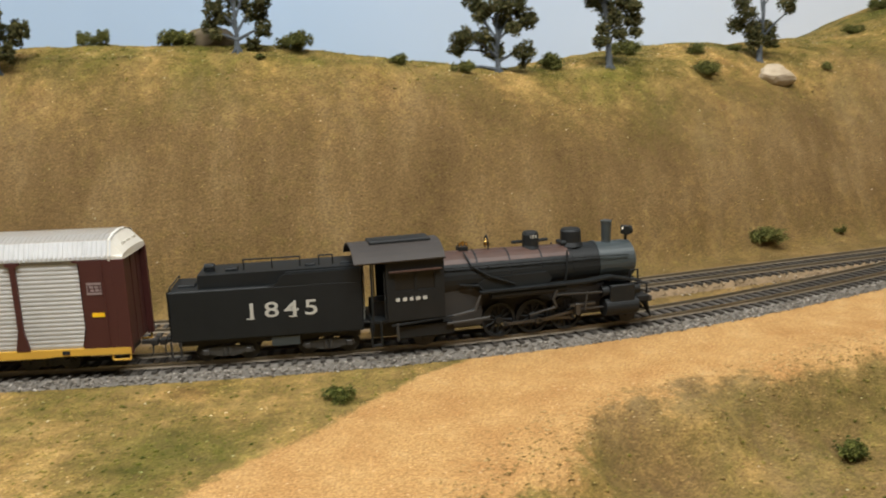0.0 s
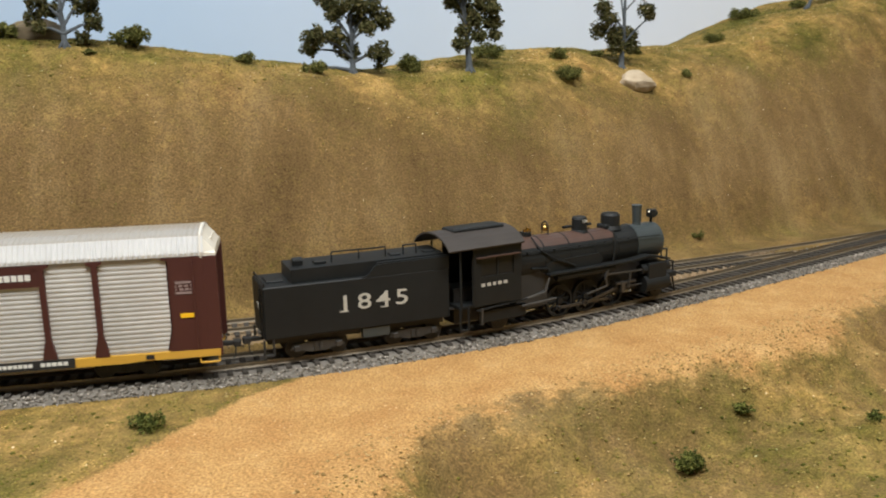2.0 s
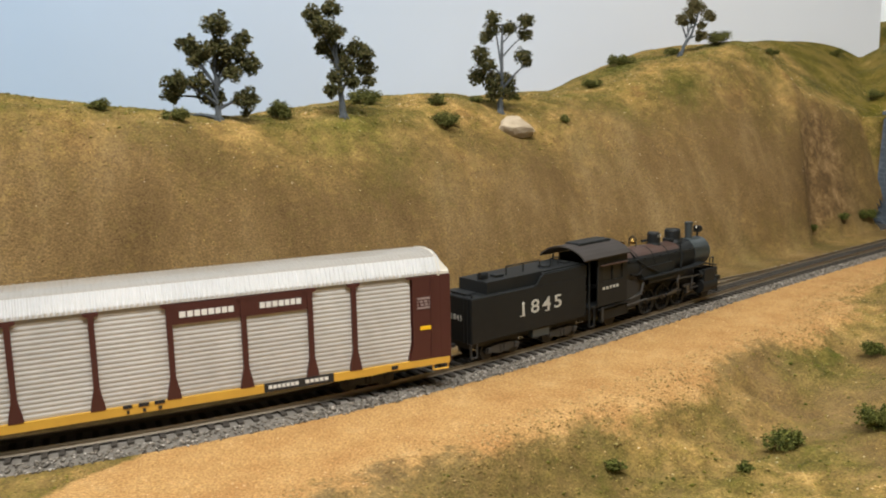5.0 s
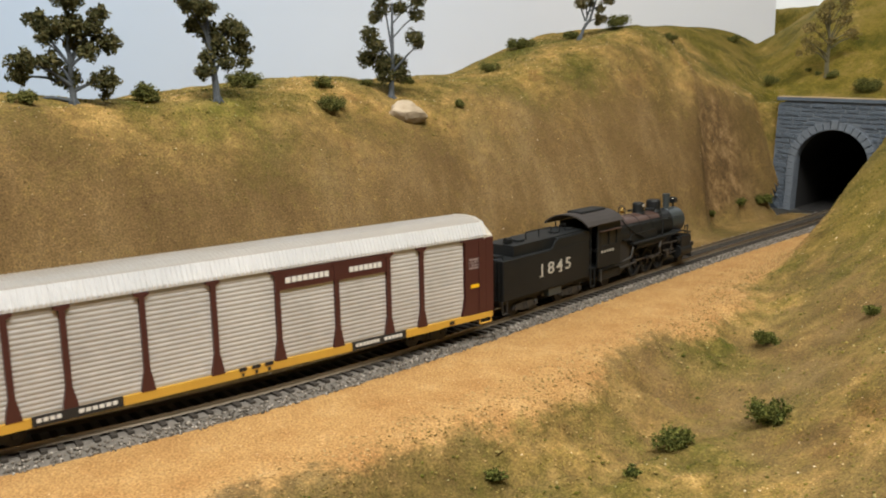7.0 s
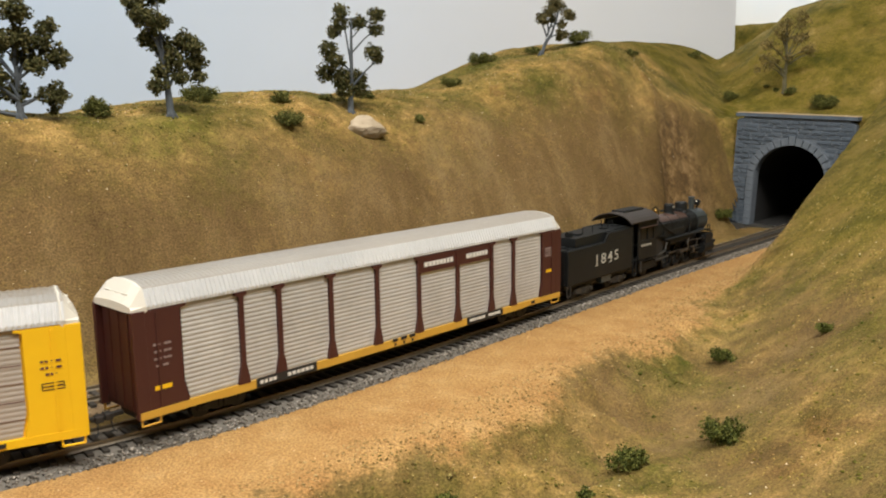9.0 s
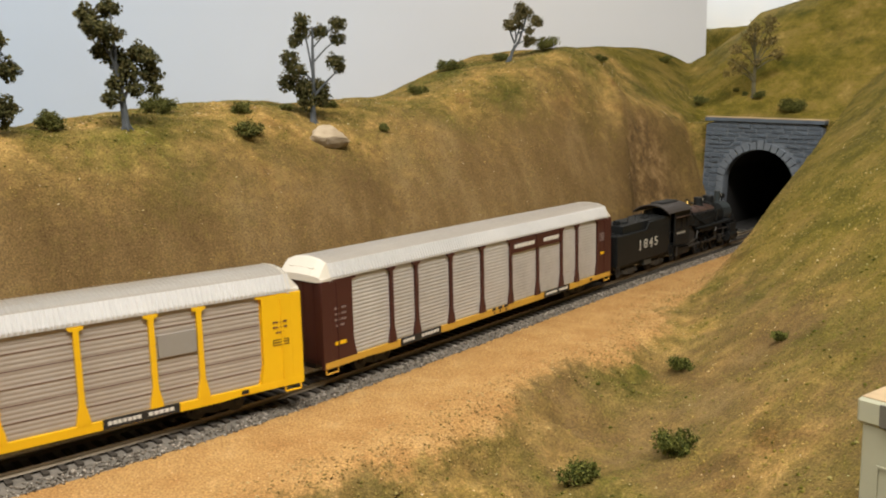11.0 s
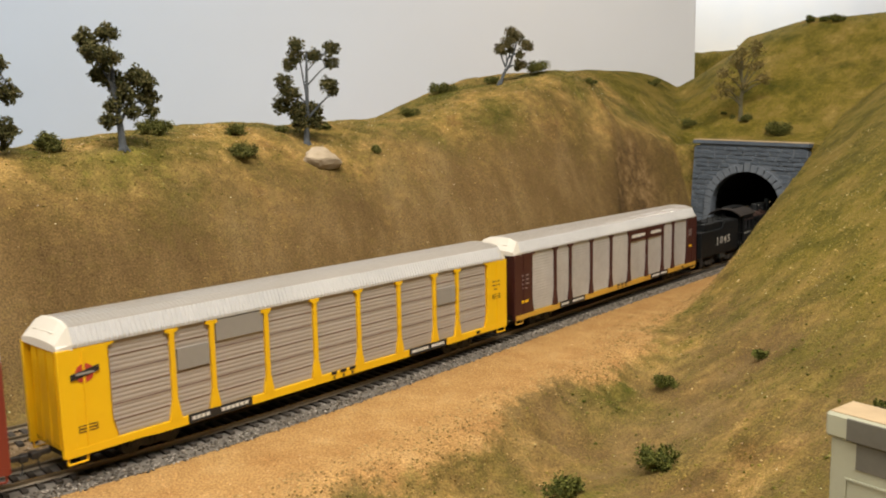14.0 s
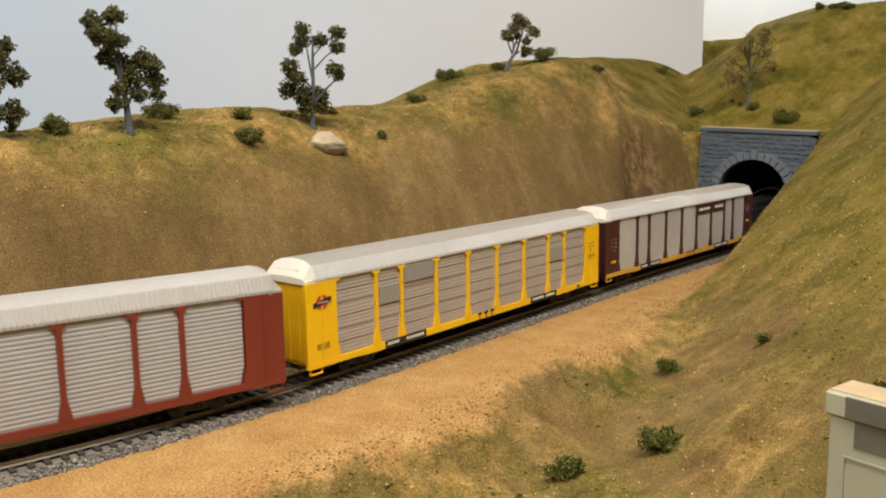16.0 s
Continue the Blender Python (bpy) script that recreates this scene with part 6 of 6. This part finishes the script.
part("cap_shade", bm, CONCRETE_DARK, pier, "dark strips painted as shade on and under the cap")
bm = bmesh.new()
for a in ((0.0070, 0.0750, 0.0285, 0.0292), (0.0070, 0.0077, -0.06, 0.0285)):
    box(bm, a[0], a[1], 0.0008, 0.0020, a[2], a[3])
part("panel_edge", bm, CONCRETE, pier)

# ---------------------------------------------------------------- what moves
RUN_T = [0, 1.5, 3, 5.5, 6, 6.5, 7, 7.5, 8, 8.5, 9, 9.5, 10, 12.5, 16]
RUN_S = [-0.2205, -0.1232, -0.0252, 0.1290, 0.1595, 0.1900, 0.2202, 0.2490, 0.2790, 0.3104, 0.3418, 0.3742, 0.4070, 0.5696, 0.7906]


def run(t):
    """How far along the track the middle of the first car is."""
    return float(np.interp(t, RUN_T, RUN_S))


def ride(ob, ahead, reach):
    """A vehicle on two trucks, keyed along the track."""
    rows = []
    for i in range(33):
        t = i * 0.5
        s = run(t) + ahead
        ax, ay, _ = on_line(s - reach)
        bx, by, _ = on_line(s + reach)
        rows.append((t, pose((ax + bx) / 2, (ay + by) / 2, 0.0001, 0, 0, math.degrees(math.atan2(by - ay, bx - ax)))))
    walk(ob, rows)


def motions():
    ride(maroon_car, 0.0, 0.112)
    ride(yellow_car, -0.3265, 0.112)
    ride(red_car, -0.6535, 0.112)
    ride(tender, CAR_L / 2 + 0.0175 + 0.0535, 0.0305)
    ride(loco, CAR_L / 2 + 0.2000, 0.021)
    turns = [(i * 0.1, (run(i * 0.1) - run(0)) / 0.0093 + 0.6) for i in range(161)]
    for wheel in DRIVERS:
        x = wheel.location.x
        walk(wheel, [(t, pose(x, 0, 0.0093, 0, math.degrees(a), 0)) for t, a in turns])
    for rod_, kind in RODS:
        rows = []
        for t, a in turns:
            cx, cz = 0.0040 * math.cos(a), -0.0040 * math.sin(a)
            if abs(kind) == 1:
                rows.append((t, pose(cx, 0, 0.0093 + cz)))
            else:
                rows.append((t, pose(cx, 0, 0.0093 + cz, 0, -math.degrees(math.atan2(0.0020 - cz, 0.0245)), 0)))
        walk(rod_, rows)


motions()
